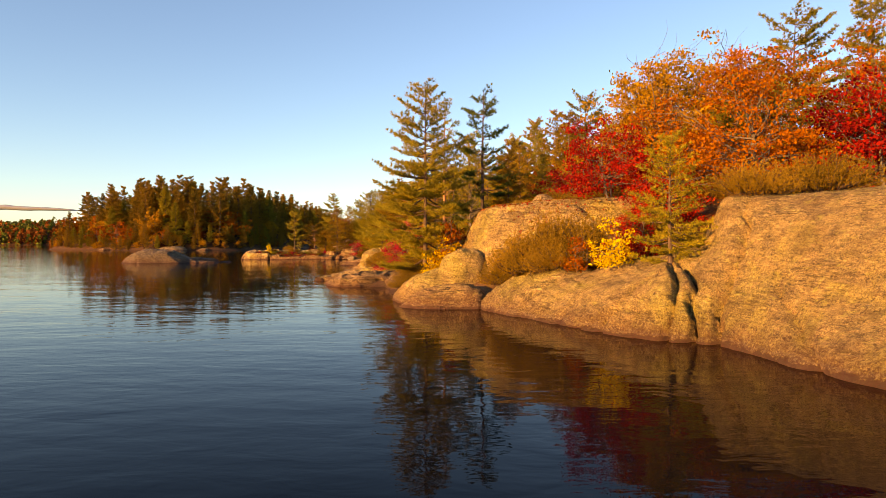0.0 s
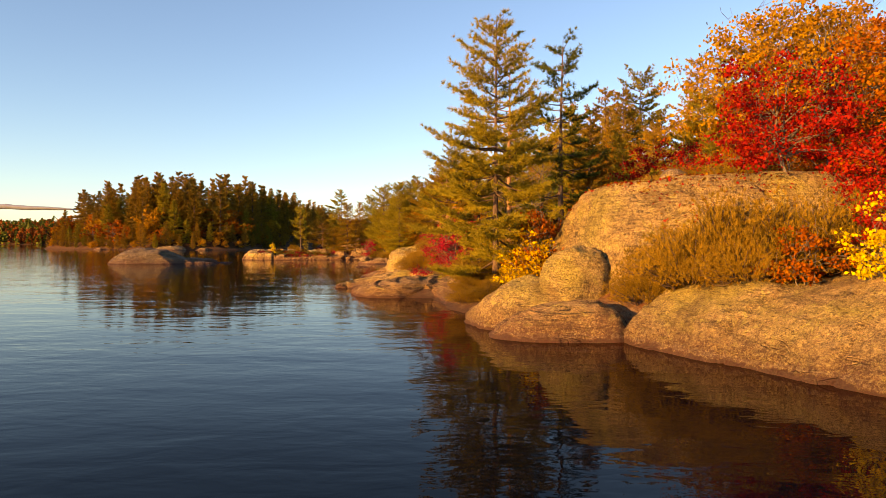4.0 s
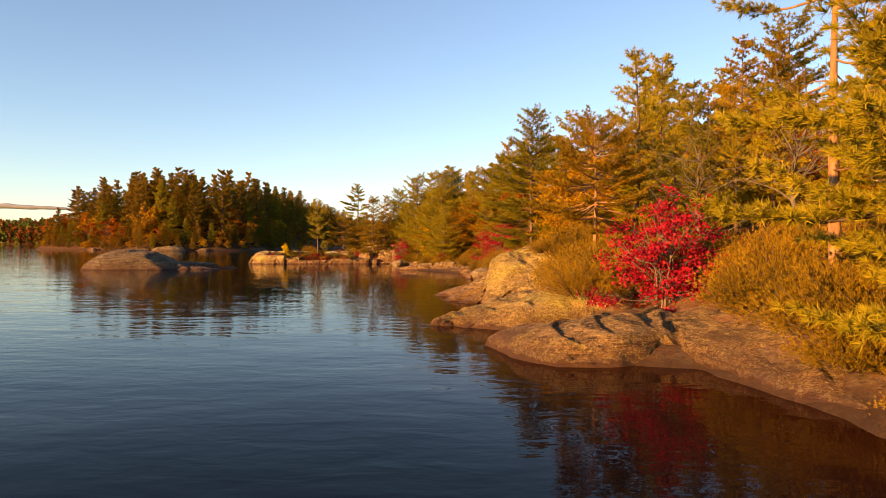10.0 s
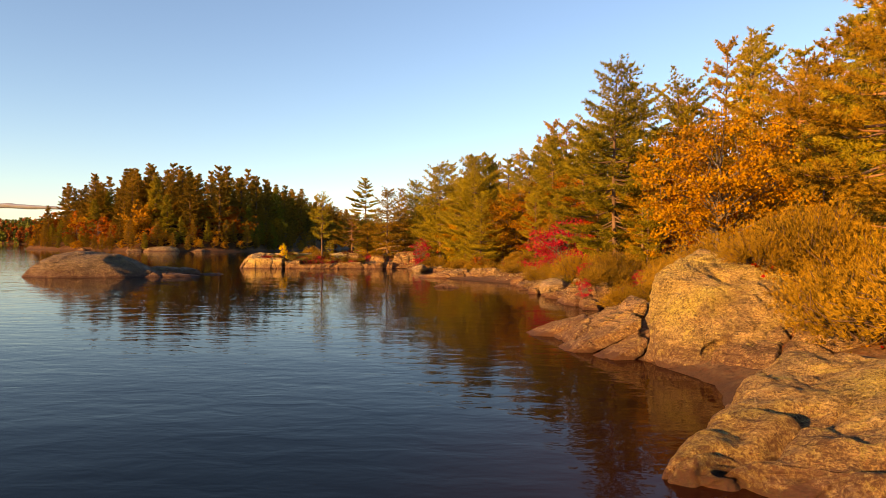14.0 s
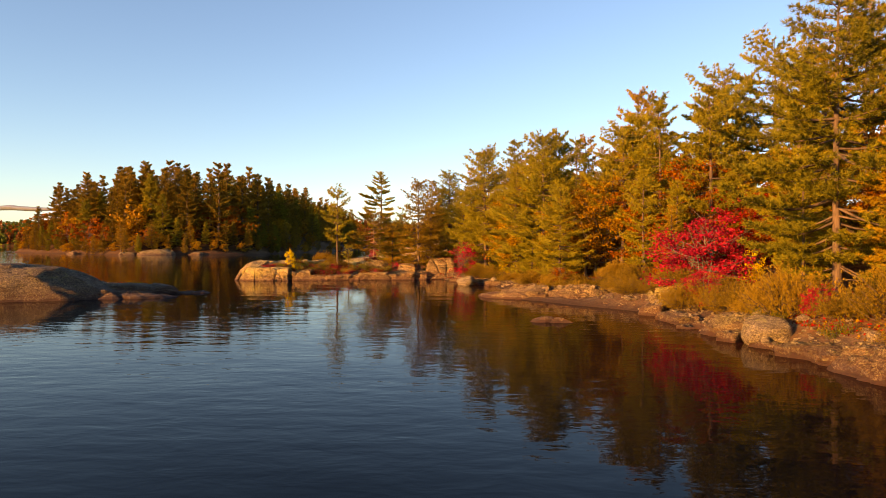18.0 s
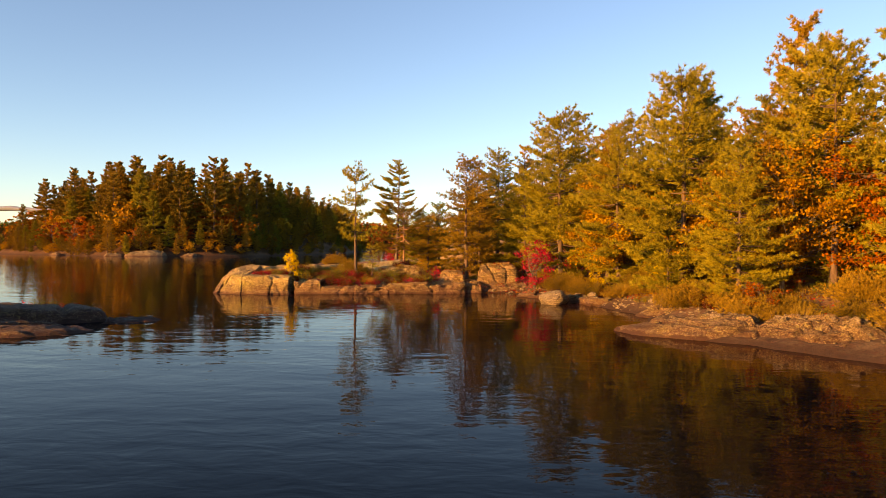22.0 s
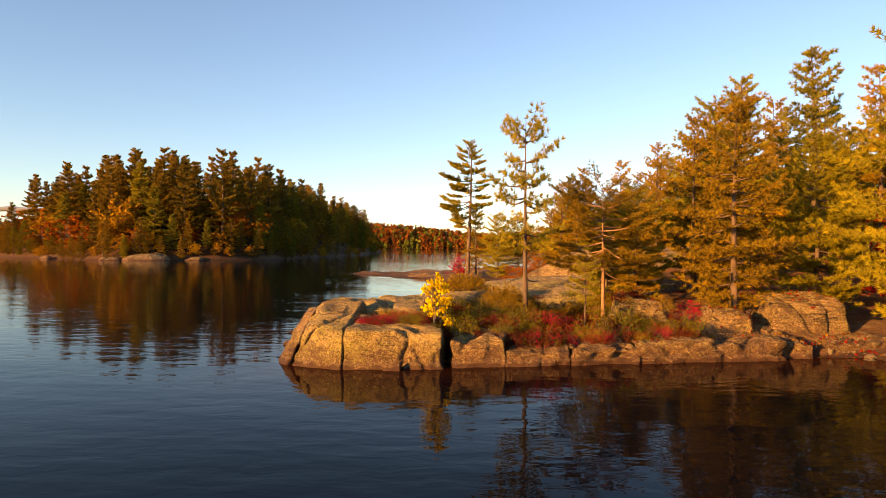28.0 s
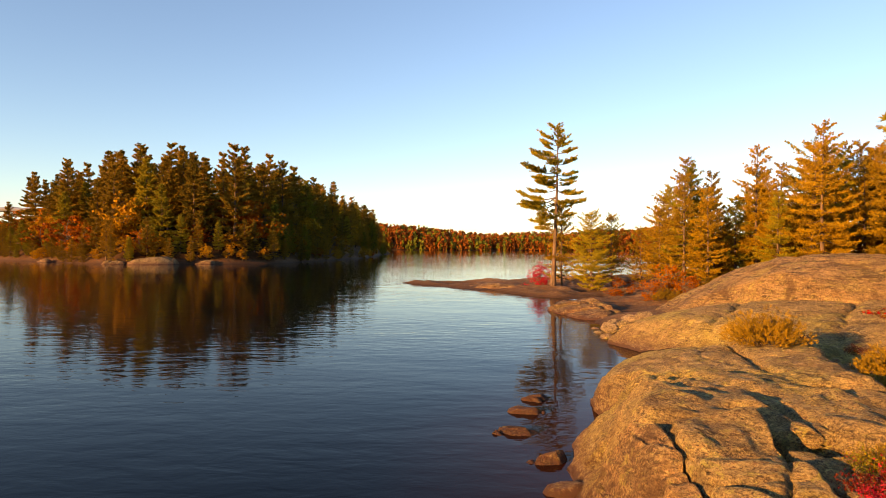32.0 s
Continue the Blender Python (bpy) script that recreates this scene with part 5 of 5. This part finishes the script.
# leafy shrubs and low junipers on the headland
for model, x, y, sc in ((blue[2], -18.5, 82.4, 1.7), (blue[2], -17.9, 82.1, 1.4), (jun[0], -19.6, 82.9, .8), (jun[1], -20.1, 83.2, .8), (jun[2], -19.1, 83.3, .8), (blue[2], -17.0, 81.6, 1.5), (blue[2], -19.2, 81.2, 1.2)):
    put(model, x, y, sc, 50 * sc)
for _ in range(60):
    x = rng.uniform(-21.3, -16.2)
    put(rng.choice((blue[0], blue[2], blue[0])), x, 80.7 + (x + 21) * .1 + rng.uniform(0, 1.7), rng.uniform(.6, 1.1), rng.uniform(0, 360))
# junipers
for x, y, s in [(3.6, 20.0, 1.5), (4.4, 19.8, 1.5), (5.2, 19.4, 1.4), (2.9, 20.5, 1.3), (6.0, 19.2, 1.3), (-1.5, 25.3, .6), (-.9, 25.1, .7), (2.6, 19.9, 1.2), (3.4, 20.4, 1.1), (2.0, 20.6, .9), (3.2, 19.0, .9), (-.9, 28.0, 1.3), (-.2, 27.2, 1.2), (-1.2, 27.2, .9), (-.3, 26.1, .8), (.3, 25.4, 1.0), (.6, 27.8, 1.3), (1.2, 28.6, 1.4), (-.5, 29.2, 1.1), (.3, 29.0, 1.2), (-2.2, 36.4, 1.5), (-1.2, 35.2, 1.2), (-2.6, 37.8, 1.3), (-1.0, 37.4, 1.5), (-3.2, 34.0, 1.0),
                (-1.9, 40.8, 1.6), (-.8, 42.2, 1.6), (-2.6, 43.0, 1.3), (-1.6, 44.8, 1.5), (-2.0, 47, 1.4), (-2.9, 50.4, 1.2), (-2.4, 52.5, 1.3), (-3.1, 55.4, 1.3), (-3.6, 57.5, 1.2), (7.4, 15.8, 1.0), (9.2, 15.9, 1.2), (10.8, 15.6, 1.1), (12.4, 15.2, 1.2),
                (-2.3, 39.2, 1.0), (-1.4, 38.6, 1.2), (-2.9, 40.6, .8), (-1.3, 39.9, 1.3), (-3.0, 42.2, 1.0), (-2.0, 38.2, .9), (-4.1, 59.6, 1.1), (-4.6, 63.2, .9), (-9.4, 79, 1.0), (-8.6, 77.6, 1.0), (-19.2, 83.6, .8), (-20, 84.2, .7), (4.5, 26, 1.1), (6, 25, 1.3), (3, 26.5, 1.1), (-1.5, 33.9, .8), (-.7, 30.3, 1.2), (-.1, 31.3, 1.3), (.6, 30.2, 1.2), (.4, 32.6, 1.3), (-.5, 34.2, 1.2), (1.4, 31.6, 1.3), (1.2, 33.6, 1.3), (5.2, 19.6, 1.0), (4.2, 19.4, 1.1)]:
    put(jun[rng.randrange(3)], x, y, s * rng.uniform(.85, 1.1), rng.uniform(0, 360), tall=1.4 if y < 24 else 1.15)
# blueberries and low shrubs on the headland
for _ in range(135):
    x = rng.uniform(-22.3, -15.2)
    y = float(np.interp(x, [-22.3, -20.9, -20.6, -15.2], [80.2, 79.95, 79.9, 81.0])) + rng.uniform(0, 2.2 if x > -20.6 else 1.5) * (0.3 + 0.7 * rng.random())
    put(rng.choice((blue[0], blue[0], blue[1], blue[2], blue[2], tuft)), x, y, rng.uniform(.5, 1.2) * (.6 if x < -20.6 else 1.0), rng.uniform(0, 360))
for _ in range(46):
    x = rng.uniform(-21.4, -18.2)
    put(rng.choice((blue[0], blue[1], blue[0], blue[2])), x, 81.0 + .15 * (x + 21) + rng.uniform(0, .9), rng.uniform(.6, 1.1), rng.uniform(0, 360))
for _ in range(34):
    q = rng.random()
    put(rng.choice((blue[0], blue[1], blue[1])), -22.7 + 2.2 * q, 80.25 + .9 * q + rng.gauss(0, .16), rng.uniform(.45, .75), rng.uniform(0, 360))
for _ in range(60):
    y = rng.uniform(22, 80)
    x = float(np.interp(y, [22, 30, 36, 48, 60, 70, 80], [2, -1, -2, -2.5, -3.6, -6.5, -9.6])) + rng.uniform(0, 2.2)
    put(rng.choice((blue[0], blue[2], tuft, tuft)), x, y, rng.uniform(.6, 1.1), rng.uniform(0, 360))
for x, y in ((-26.0, 70.4), (-25.6, 70.8), (-26.4, 71.0), (-26.8, 70.6), (-26.2, 71.4)):
    put(blue[rng.randrange(3)], x, y, rng.uniform(.8, 1.2), rng.uniform(0, 360))

# woods behind the shore
GLADES = [(-2.9, 62.0, 2.6), (-4.4, 60.2, 2.4), (-5.6, 58.5, 2.0), (-1.9, 32.8, 2.4), (-3.0, 30.8, 2.0)]


def in_glade(x, y):
    return any((x - a) ** 2 + (y - b) ** 2 < r * r for a, b, r in GLADES)


edge_y = [12, 20, 30, 40, 50, 60, 70, 80, 90, 100, 112, 125]
edge_x = [15, 11, 4, 2.5, 3, -1.2, -4.6, -7, -7.5, -3, -6, -5]
made = 0
for _ in range(900):
    y = rng.uniform(14, 126)
    off = rng.uniform(0, 17)
    x = float(np.interp(y, edge_y, edge_x)) + off
    if y < 33 and x < 12 or in_glade(x, y):
        continue
    if any((x - p[0]) ** 2 + (y - p[1]) ** 2 < 5.0 for p in PLACED.get("woods", [])):
        continue
    PLACED.setdefault("woods", []).append((x, y))
    r = rng.random()
    if r < .62:
        put(rng.choice((pine_mid[0], pine_mid[1], pine_mid[3], pine_mid[3], pine_mid[3] if y < 58 else pine_mid[2])), x, y, rng.uniform(.75, 1.1) * float(np.interp(y, [20, 33, 46, 56, 74, 84], [.5, .5, .62, .8, .84, .78])) * (1 + .033 * min(off, 12) * (48 < y < 84)), rng.uniform(0, 360))
    elif r < .97:
        put(rng.choice((maple_o, oak_b, oak_b, maple_r)), x, y, rng.uniform(.6, 1.0) * (.8 if y < 33 else 1.0), rng.uniform(0, 360))
    else:
        put(rng.choice((pine_d, pine_e)), x, y, rng.uniform(.6, 1.0), rng.uniform(0, 360))
    made += 1
    if made >= 150:
        break

# young growth along the wood's edge
for _ in range(38):
    y = rng.uniform(26, 92)
    x = float(np.interp(y, edge_y, edge_x)) + rng.uniform(-2.5, 2.5)
    if not in_glade(x, y):
        put(rng.choice((pine_mid[0], pine_mid[2], pine_mid[3])), x, y, rng.uniform(.25, .5), rng.uniform(0, 360))

# undergrowth between the rocks and the wood
for _ in range(170):
    y = rng.uniform(44, 81)
    x = float(np.interp(y, [44, 48, 53, 61, 64, 67, 71, 75.5, 81], [-4.6, -3.1, -4.1, -4.3, -4.6, -7.4, -7.6, -8.8, -10.4])) + rng.uniform(0, 3.6)
    r = rng.random()
    if r < .45:
        put(rng.choice(jun_back), x, y, rng.uniform(.5, 1.0), rng.uniform(0, 360))
    elif r < .55:
        put(rng.choice((maple_s, bush_o, bush_y)), x, y, rng.uniform(.3, .6), rng.uniform(0, 360))
    else:
        put(rng.choice((blue[0], blue[2], blue[2], tuft)), x, y, rng.uniform(.7, 1.3), rng.uniform(0, 360))

# conifers behind the granite slope
for _ in range(16):
    x, y = rng.uniform(-14.5, -2), rng.uniform(105, 121)
    put(rng.choice((pine_f, pine_mid[3], pine_mid[2])), x, y, rng.uniform(.45, .8), rng.uniform(0, 360))
for k in range(18):
    x = -12.5 + 13 * k / 17 + rng.uniform(-.4, .4)
    put(rng.choice((pine_mid[0], pine_mid[2], pine_mid[3], pine_mid[3])), x, 111.5 + .25 * k + rng.uniform(-2, 2), rng.uniform(.5, .62) + .014 * k, rng.uniform(0, 360))
for _ in range(18):
    x = rng.uniform(-17, -4)
    put(rng.choice((jun_back[0], jun_back[1], bush_o, blue[0])), x, 104.5 + rng.uniform(0, 5), rng.uniform(.6, 1.1), rng.uniform(0, 360))

# heath behind the headland
for _ in range(40):
    x, y = rng.uniform(-20.5, -12.5), rng.uniform(82.6, 88.5)
    put(rng.choice((blue[0], blue[2], tuft, tuft, jun_back[0])), x, y, rng.uniform(.5, 1.0), rng.uniform(0, 360))

# loose boulders along the bay
def boulder(seed):
    r = np.random.default_rng(seed)
    v = np.linspace(-1.2, np.pi / 2, 12)
    th = np.linspace(0, 2 * np.pi, 18, endpoint=False)
    T, V = np.meshgrid(th, v)
    p = np.c_[(np.cos(T) * np.cos(V)).ravel(), (np.sin(T) * np.cos(V)).ravel() * .75, np.sin(V).ravel() * .6]
    for _ in range(9):
        nrm = r.normal(size=3)
        nrm /= np.linalg.norm(nrm)
        far = (p @ nrm).max() * r.uniform(.68, .9)
        p -= nrm * np.maximum(0, p @ nrm - far)[:, None]
    p += .04 * fbm(p * 2.5, seed, 3)[:, None] * p
    ob = new("boulder", mesh_of("boulder", p + np.array([0, 0, .35]), grid_faces(12, 18, True), BOULDER, True))
    return tagged(ob, "loose pale granite boulder lying on the shore", "rock", "boulders along the bay")


stones = [boulder(200 + k) for k in range(5)]
put(stones[0], -10.3, 75.3, .62, 20, z=0.0)
put(stones[1], -4.35, 54.1, .72, 70, z=0.05)
put(stones[2], 3.6, 23.9, .42, 10)
for _ in range(48):
    y = rng.uniform(47, 80)
    x = float(np.interp(y, [47, 54, 61, 64.5, 67, 71, 76, 80], [-3.4, -4.4, -4.6, -5.6, -8.0, -7.6, -9.0, -10.6])) + rng.uniform(-.3, 1.6)
    put(rng.choice(stones), x, y, rng.uniform(.07, .24), rng.uniform(0, 360))
for _ in range(16):
    put(rng.choice(stones), rng.uniform(-21.4, -19.6), rng.uniform(95, 99), rng.uniform(.15, .4), rng.uniform(0, 360))
for _ in range(9):
    put(rng.choice(stones), rng.uniform(-12.4, -10.6), rng.uniform(80.4, 81.6), rng.uniform(.08, .2), rng.uniform(0, 360))

for k, (x, y, a, b) in enumerate(((-25.1, 85.0, .55, .2), (-24.75, 86.3, .4, .2), (-24.9, 83.7, .4, .2), (-24.8, 82.6, .35, .2), (-24.5, 87.2, .35, .25))):
    outcrop("flat reddish slab awash beside the headland", x, y, a, b, .1, 8 * k - 10, 300 + k, .3, .4, .6, (4, 0), -.3, GRANITE_PINK, 1, "granite_rock", .6)

# ---- the wooded island ----
def island_edge(p):
    """Distance inside the wooded island's shore."""
    a = [(-134, 300), (-131, 219), (-112, 203), (-80, 178), (-63, 185), (-56, 192), (-50, 260), (-58, 420), (-90, 440), (-120, 400)]
    keep = list(SHORE)
    SHORE[:] = a
    d = inland(p)
    SHORE[:] = keep
    return d


ix, iy = np.meshgrid(np.linspace(-225, -40, 110), np.linspace(170, 445, 130))
ip = np.c_[ix.ravel(), iy.ravel()]
idist = island_edge(ip)
iz = np.interp(idist, [-5, 0, 2.5, 11, 35, 80], [-2, -.3, 1.6, 6.5, 11.5, 14]) + fbm(np.c_[ip * .08, 0 * idist], 21, 4) * np.clip(idist * .12 + .2, .1, 1.2)
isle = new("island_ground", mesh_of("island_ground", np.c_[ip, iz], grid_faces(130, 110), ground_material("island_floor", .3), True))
tagged(isle, "low rocky wooded island across the water", "island", kind="structure")
island_tree = BVHTree.FromPolygons(np.c_[ip, iz].tolist(), grid_faces(130, 110).tolist())
irng = random.Random(21)
spots, tries = [], 0
front = [(-131, 219), (-112, 203), (-80, 178), (-63, 185), (-56, 192), (-52, 230)]
while len(spots) < 300 and tries < 9000:
    tries += 1
    x, y = irng.uniform(-135, -50), irng.uniform(176, 420)
    if len(spots) < 110 and tries < 1500:
        k = irng.randrange(5)
        q, off = irng.random(), irng.uniform(.7, 3.2)
        (xa, ya), (xb, yb) = front[k], front[k + 1]
        ln = math.hypot(xb - xa, yb - ya)
        x, y = xa + (xb - xa) * q - (yb - ya) / ln * off, ya + (yb - ya) * q + (xb - xa) / ln * off
    if irng.random() > (1.0 if y < 215 else .45):
        continue
    if y > 235 and x < -75:
        continue
    d = float(island_edge(np.array([[x, y]]))[0])
    if d < .25 or any((x - a) ** 2 + (y - b) ** 2 < (4 if d < 3.5 else 8 if d < 14 else 15) for a, b in spots):
        continue
    spots.append((x, y))
    hit = island_tree.ray_cast(Vector((x, y, 50)), Vector((0, 0, -1)))[0]
    small = .32 if d < 1.6 else .5 if d < 3.3 else .85 if d < 6 else 1.05
    small *= float(np.interp(x, [-150, -118, -95, -60], [1.0, .95, 1.05, 1.06]))
    r = irng.random()
    mdl = irng.choice(tree_far) if r < (.26 if d < 9 else .14) else irng.choice(pine_far)
    put(mdl, x, y, small * irng.uniform(.8, 1.15), irng.uniform(0, 360), z=hit.z if hit else 1.0)


for k, (x, y, a, b, z) in enumerate(((-74, 180.6, 4.2, 2.0, 1.2), (-80, 179.0, 2.0, 1.0, .7), (-99, 192.2, 2.2, 1.0, .5), (-67, 183.9, 2.0, 1.0, .6))):
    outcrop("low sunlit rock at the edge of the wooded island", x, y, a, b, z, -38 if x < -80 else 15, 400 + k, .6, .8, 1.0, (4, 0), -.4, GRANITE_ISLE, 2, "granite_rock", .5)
for x, y, sc, k in ((-90, 189.5, .62, 0), (-94.5, 192.5, .95, 0), (-77.5, 183.5, .55, 0), (-126, 220, .7, 1), (-83, 187, .7, 2), (-105, 201.5, .8, 0), (-71, 189, .7, 0)):
    put(tree_far[k], x, y, sc, 40 * k, z=2.4)


# ---- far shores ----
def far_woods(label, x0, y0, x1, y1, depth, height, count, seed, mats):
    """A distant wooded shore: a low ridge, and its canopy of small clumped crowns."""
    r = np.random.default_rng(seed)
    ax, ay = np.array([x0, y0], float), np.array([x1, y1], float)
    e = ay - ax
    nrm = np.array([-e[1], e[0]]) / np.linalg.norm(e)
    n = 80
    t = np.linspace(0, 1, n)
    hill = height * (.5 + .22 * fbm(np.c_[t * 7, t * 0, t * 0], seed, 4)) * np.sin(np.clip(t * 8, 0, np.pi / 2)) * np.sin(np.clip((1 - t) * 8, 0, np.pi / 2))
    v = np.concatenate([np.c_[ax + e * t[:, None] + nrm * q * depth, np.maximum(hill * w, -.5)] for q, w in ((0, -.1), (.15, .5), (.6, 1), (1, 1))])
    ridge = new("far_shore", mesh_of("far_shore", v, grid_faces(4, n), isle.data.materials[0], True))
    tagged(ridge, label, "far shore", kind="structure")
    for k, mat in enumerate(mats):
        s = r.uniform(0, 1, count)
        q = r.uniform(0, 1, count) ** 1.3
        base = ax + e * s[:, None] + nrm * (q * depth)[:, None]
        h0 = np.interp(s, t, hill) * np.interp(q, [0, .15, .6, 1], [0, .5, 1, 1])
        tall = r.uniform(.4, .9, count) * height * .42
        m = 32
        f = r.uniform(0, 1, (count, m))
        rad = tall[:, None] * .32 * (1 - f * .8) * (1.0 if k else .8)
        a = r.uniform(0, 6.3, (count, m))
        pts = np.stack([base[:, 0:1] + rad * np.cos(a), base[:, 1:2] + rad * np.sin(a), h0[:, None] + tall[:, None] * f], -1).reshape(-1, 3)
        vv, ff = leaves(r, pts, height * .08, .5)
        ob = new("far_woods", mesh_of("far_woods", vv, ff, mat))
        tagged(ob, "distant shore wooded with pines and autumn trees", "woods", kind="stuff")


FAR_RUST = leaf("leaves_far_rust", [(0.15, (0.09, 0.03, 0.015)), (0.5, (0.23, 0.07, 0.025)), (0.85, (0.34, 0.11, 0.03))])
far_woods("far rocky lake shore", -330, 980, 520, 1180, 160, 42, 1300, 3, (PINE_DARK, FAR_RUST, FAR_RUST))
far_woods("far lake shore to the west", -1300, 900, -420, 900, 160, 44, 1000, 4, (PINE_DARK, FAR_RUST))

# low evening cloud far over the western shore
ct = np.linspace(0, 1, 60)
cloud_edge = np.c_[-2050 + 800 * ct, np.full(60, 2300.0)]
lo = 118 + 3 * fbm(np.c_[ct * 9, ct * 0, ct * 0], 31, 3)
hi = lo + 17 * np.sin(np.clip(ct * 1.02, 0, 1) * np.pi) ** .4 * (1 + .3 * fbm(np.c_[ct * 12, ct * 0, ct * 0], 33, 4))
cm, cn, cl, cb = material("cloud_grey", 1.0, 0.0)
cl.new(ramp(cn, cl, noise_node(cn, cl, .01, 4, .6, cn.new("ShaderNodeNewGeometry").outputs["Position"]), [(.3, (.16, .18, .25)), (.7, (.24, .26, .33))]), cb.inputs["Base Color"])
cloud = new("cloud", mesh_of("cloud", np.concatenate([np.c_[cloud_edge, lo], np.c_[cloud_edge + np.array([0, -25.0]), (lo + hi) / 2], np.c_[cloud_edge, hi]]), grid_faces(3, 60), cm, True))
tagged(cloud, "thin grey cloud bank low over the horizon", "cloud", kind="structure")

# leaf litter and pebbles on the shore
lit = np.random.default_rng(44)
for label, mat, count in (("fallen red maple leaves and rust-brown needles on the ground", LEAF_RED, 9000), ("fallen golden brown oak leaves on the ground", LEAF_OAK, 12000)):
    ly = lit.uniform(19, 92, count * 2)
    lx = np.interp(ly, [19, 24, 30, 36, 44, 48, 53, 61, 64, 67, 71, 75.5, 79, 80.5, 92], [3, 1.0, -1.6, -3.0, -3.8, -3.0, -3.9, -4.1, -4.6, -7.4, -7.4, -8.6, -10, -17, -16]) + lit.uniform(0.1, 1, count * 2) ** 1.5 * 6
    clump = fbm(np.c_[lx * .8, ly * .8, 0 * lx], 61, 3) > -.05
    pts = np.array([(a, b, top_at(a, b) + .015) for a, b in zip(lx[clump][:count], ly[clump][:count])])
    v, f = leaves(lit, pts, .075, 3.0)
    tagged(new("leaf_litter", mesh_of("leaf_litter", v, f, mat)), label, "leaves", kind="stuff")
cube = np.array([(a, b, c) for a in (-1, 1) for b in (-1, 1) for c in (-1, 1)], float)
sides = np.array([(0, 1, 3, 2), (4, 6, 7, 5), (0, 4, 5, 1), (2, 3, 7, 6), (0, 2, 6, 4), (1, 5, 7, 3)])
pv, pf = [], []
for k in range(1000):
    y = lit.uniform(46, 82)
    x = float(np.interp(y, [46, 54, 61, 64.5, 67, 71, 76, 80, 82], [-3.4, -4.5, -4.7, -5.7, -8.1, -7.7, -9.2, -10.8, -11.5])) + lit.normal(.3, .45)
    z = top_at(x, y)
    if z < .02:
        continue
    c = cube * lit.uniform(.45, 1, (8, 3)) * np.array([1, .8, .55]) * lit.uniform(.02, .075)
    a = lit.uniform(0, 6.3)
    c[:, :2] = c[:, :2] @ np.array([[math.cos(a), math.sin(a)], [-math.sin(a), math.cos(a)]])
    pv.append(c + np.array([x, y, z + .015]))
    pf.append(sides + 8 * (len(pv) - 1))
tagged(new("pebbles", mesh_of("pebbles", np.concatenate(pv), np.concatenate(pf), BOULDER)), "small broken stones strewn along the waterline", "stones", kind="stuff")
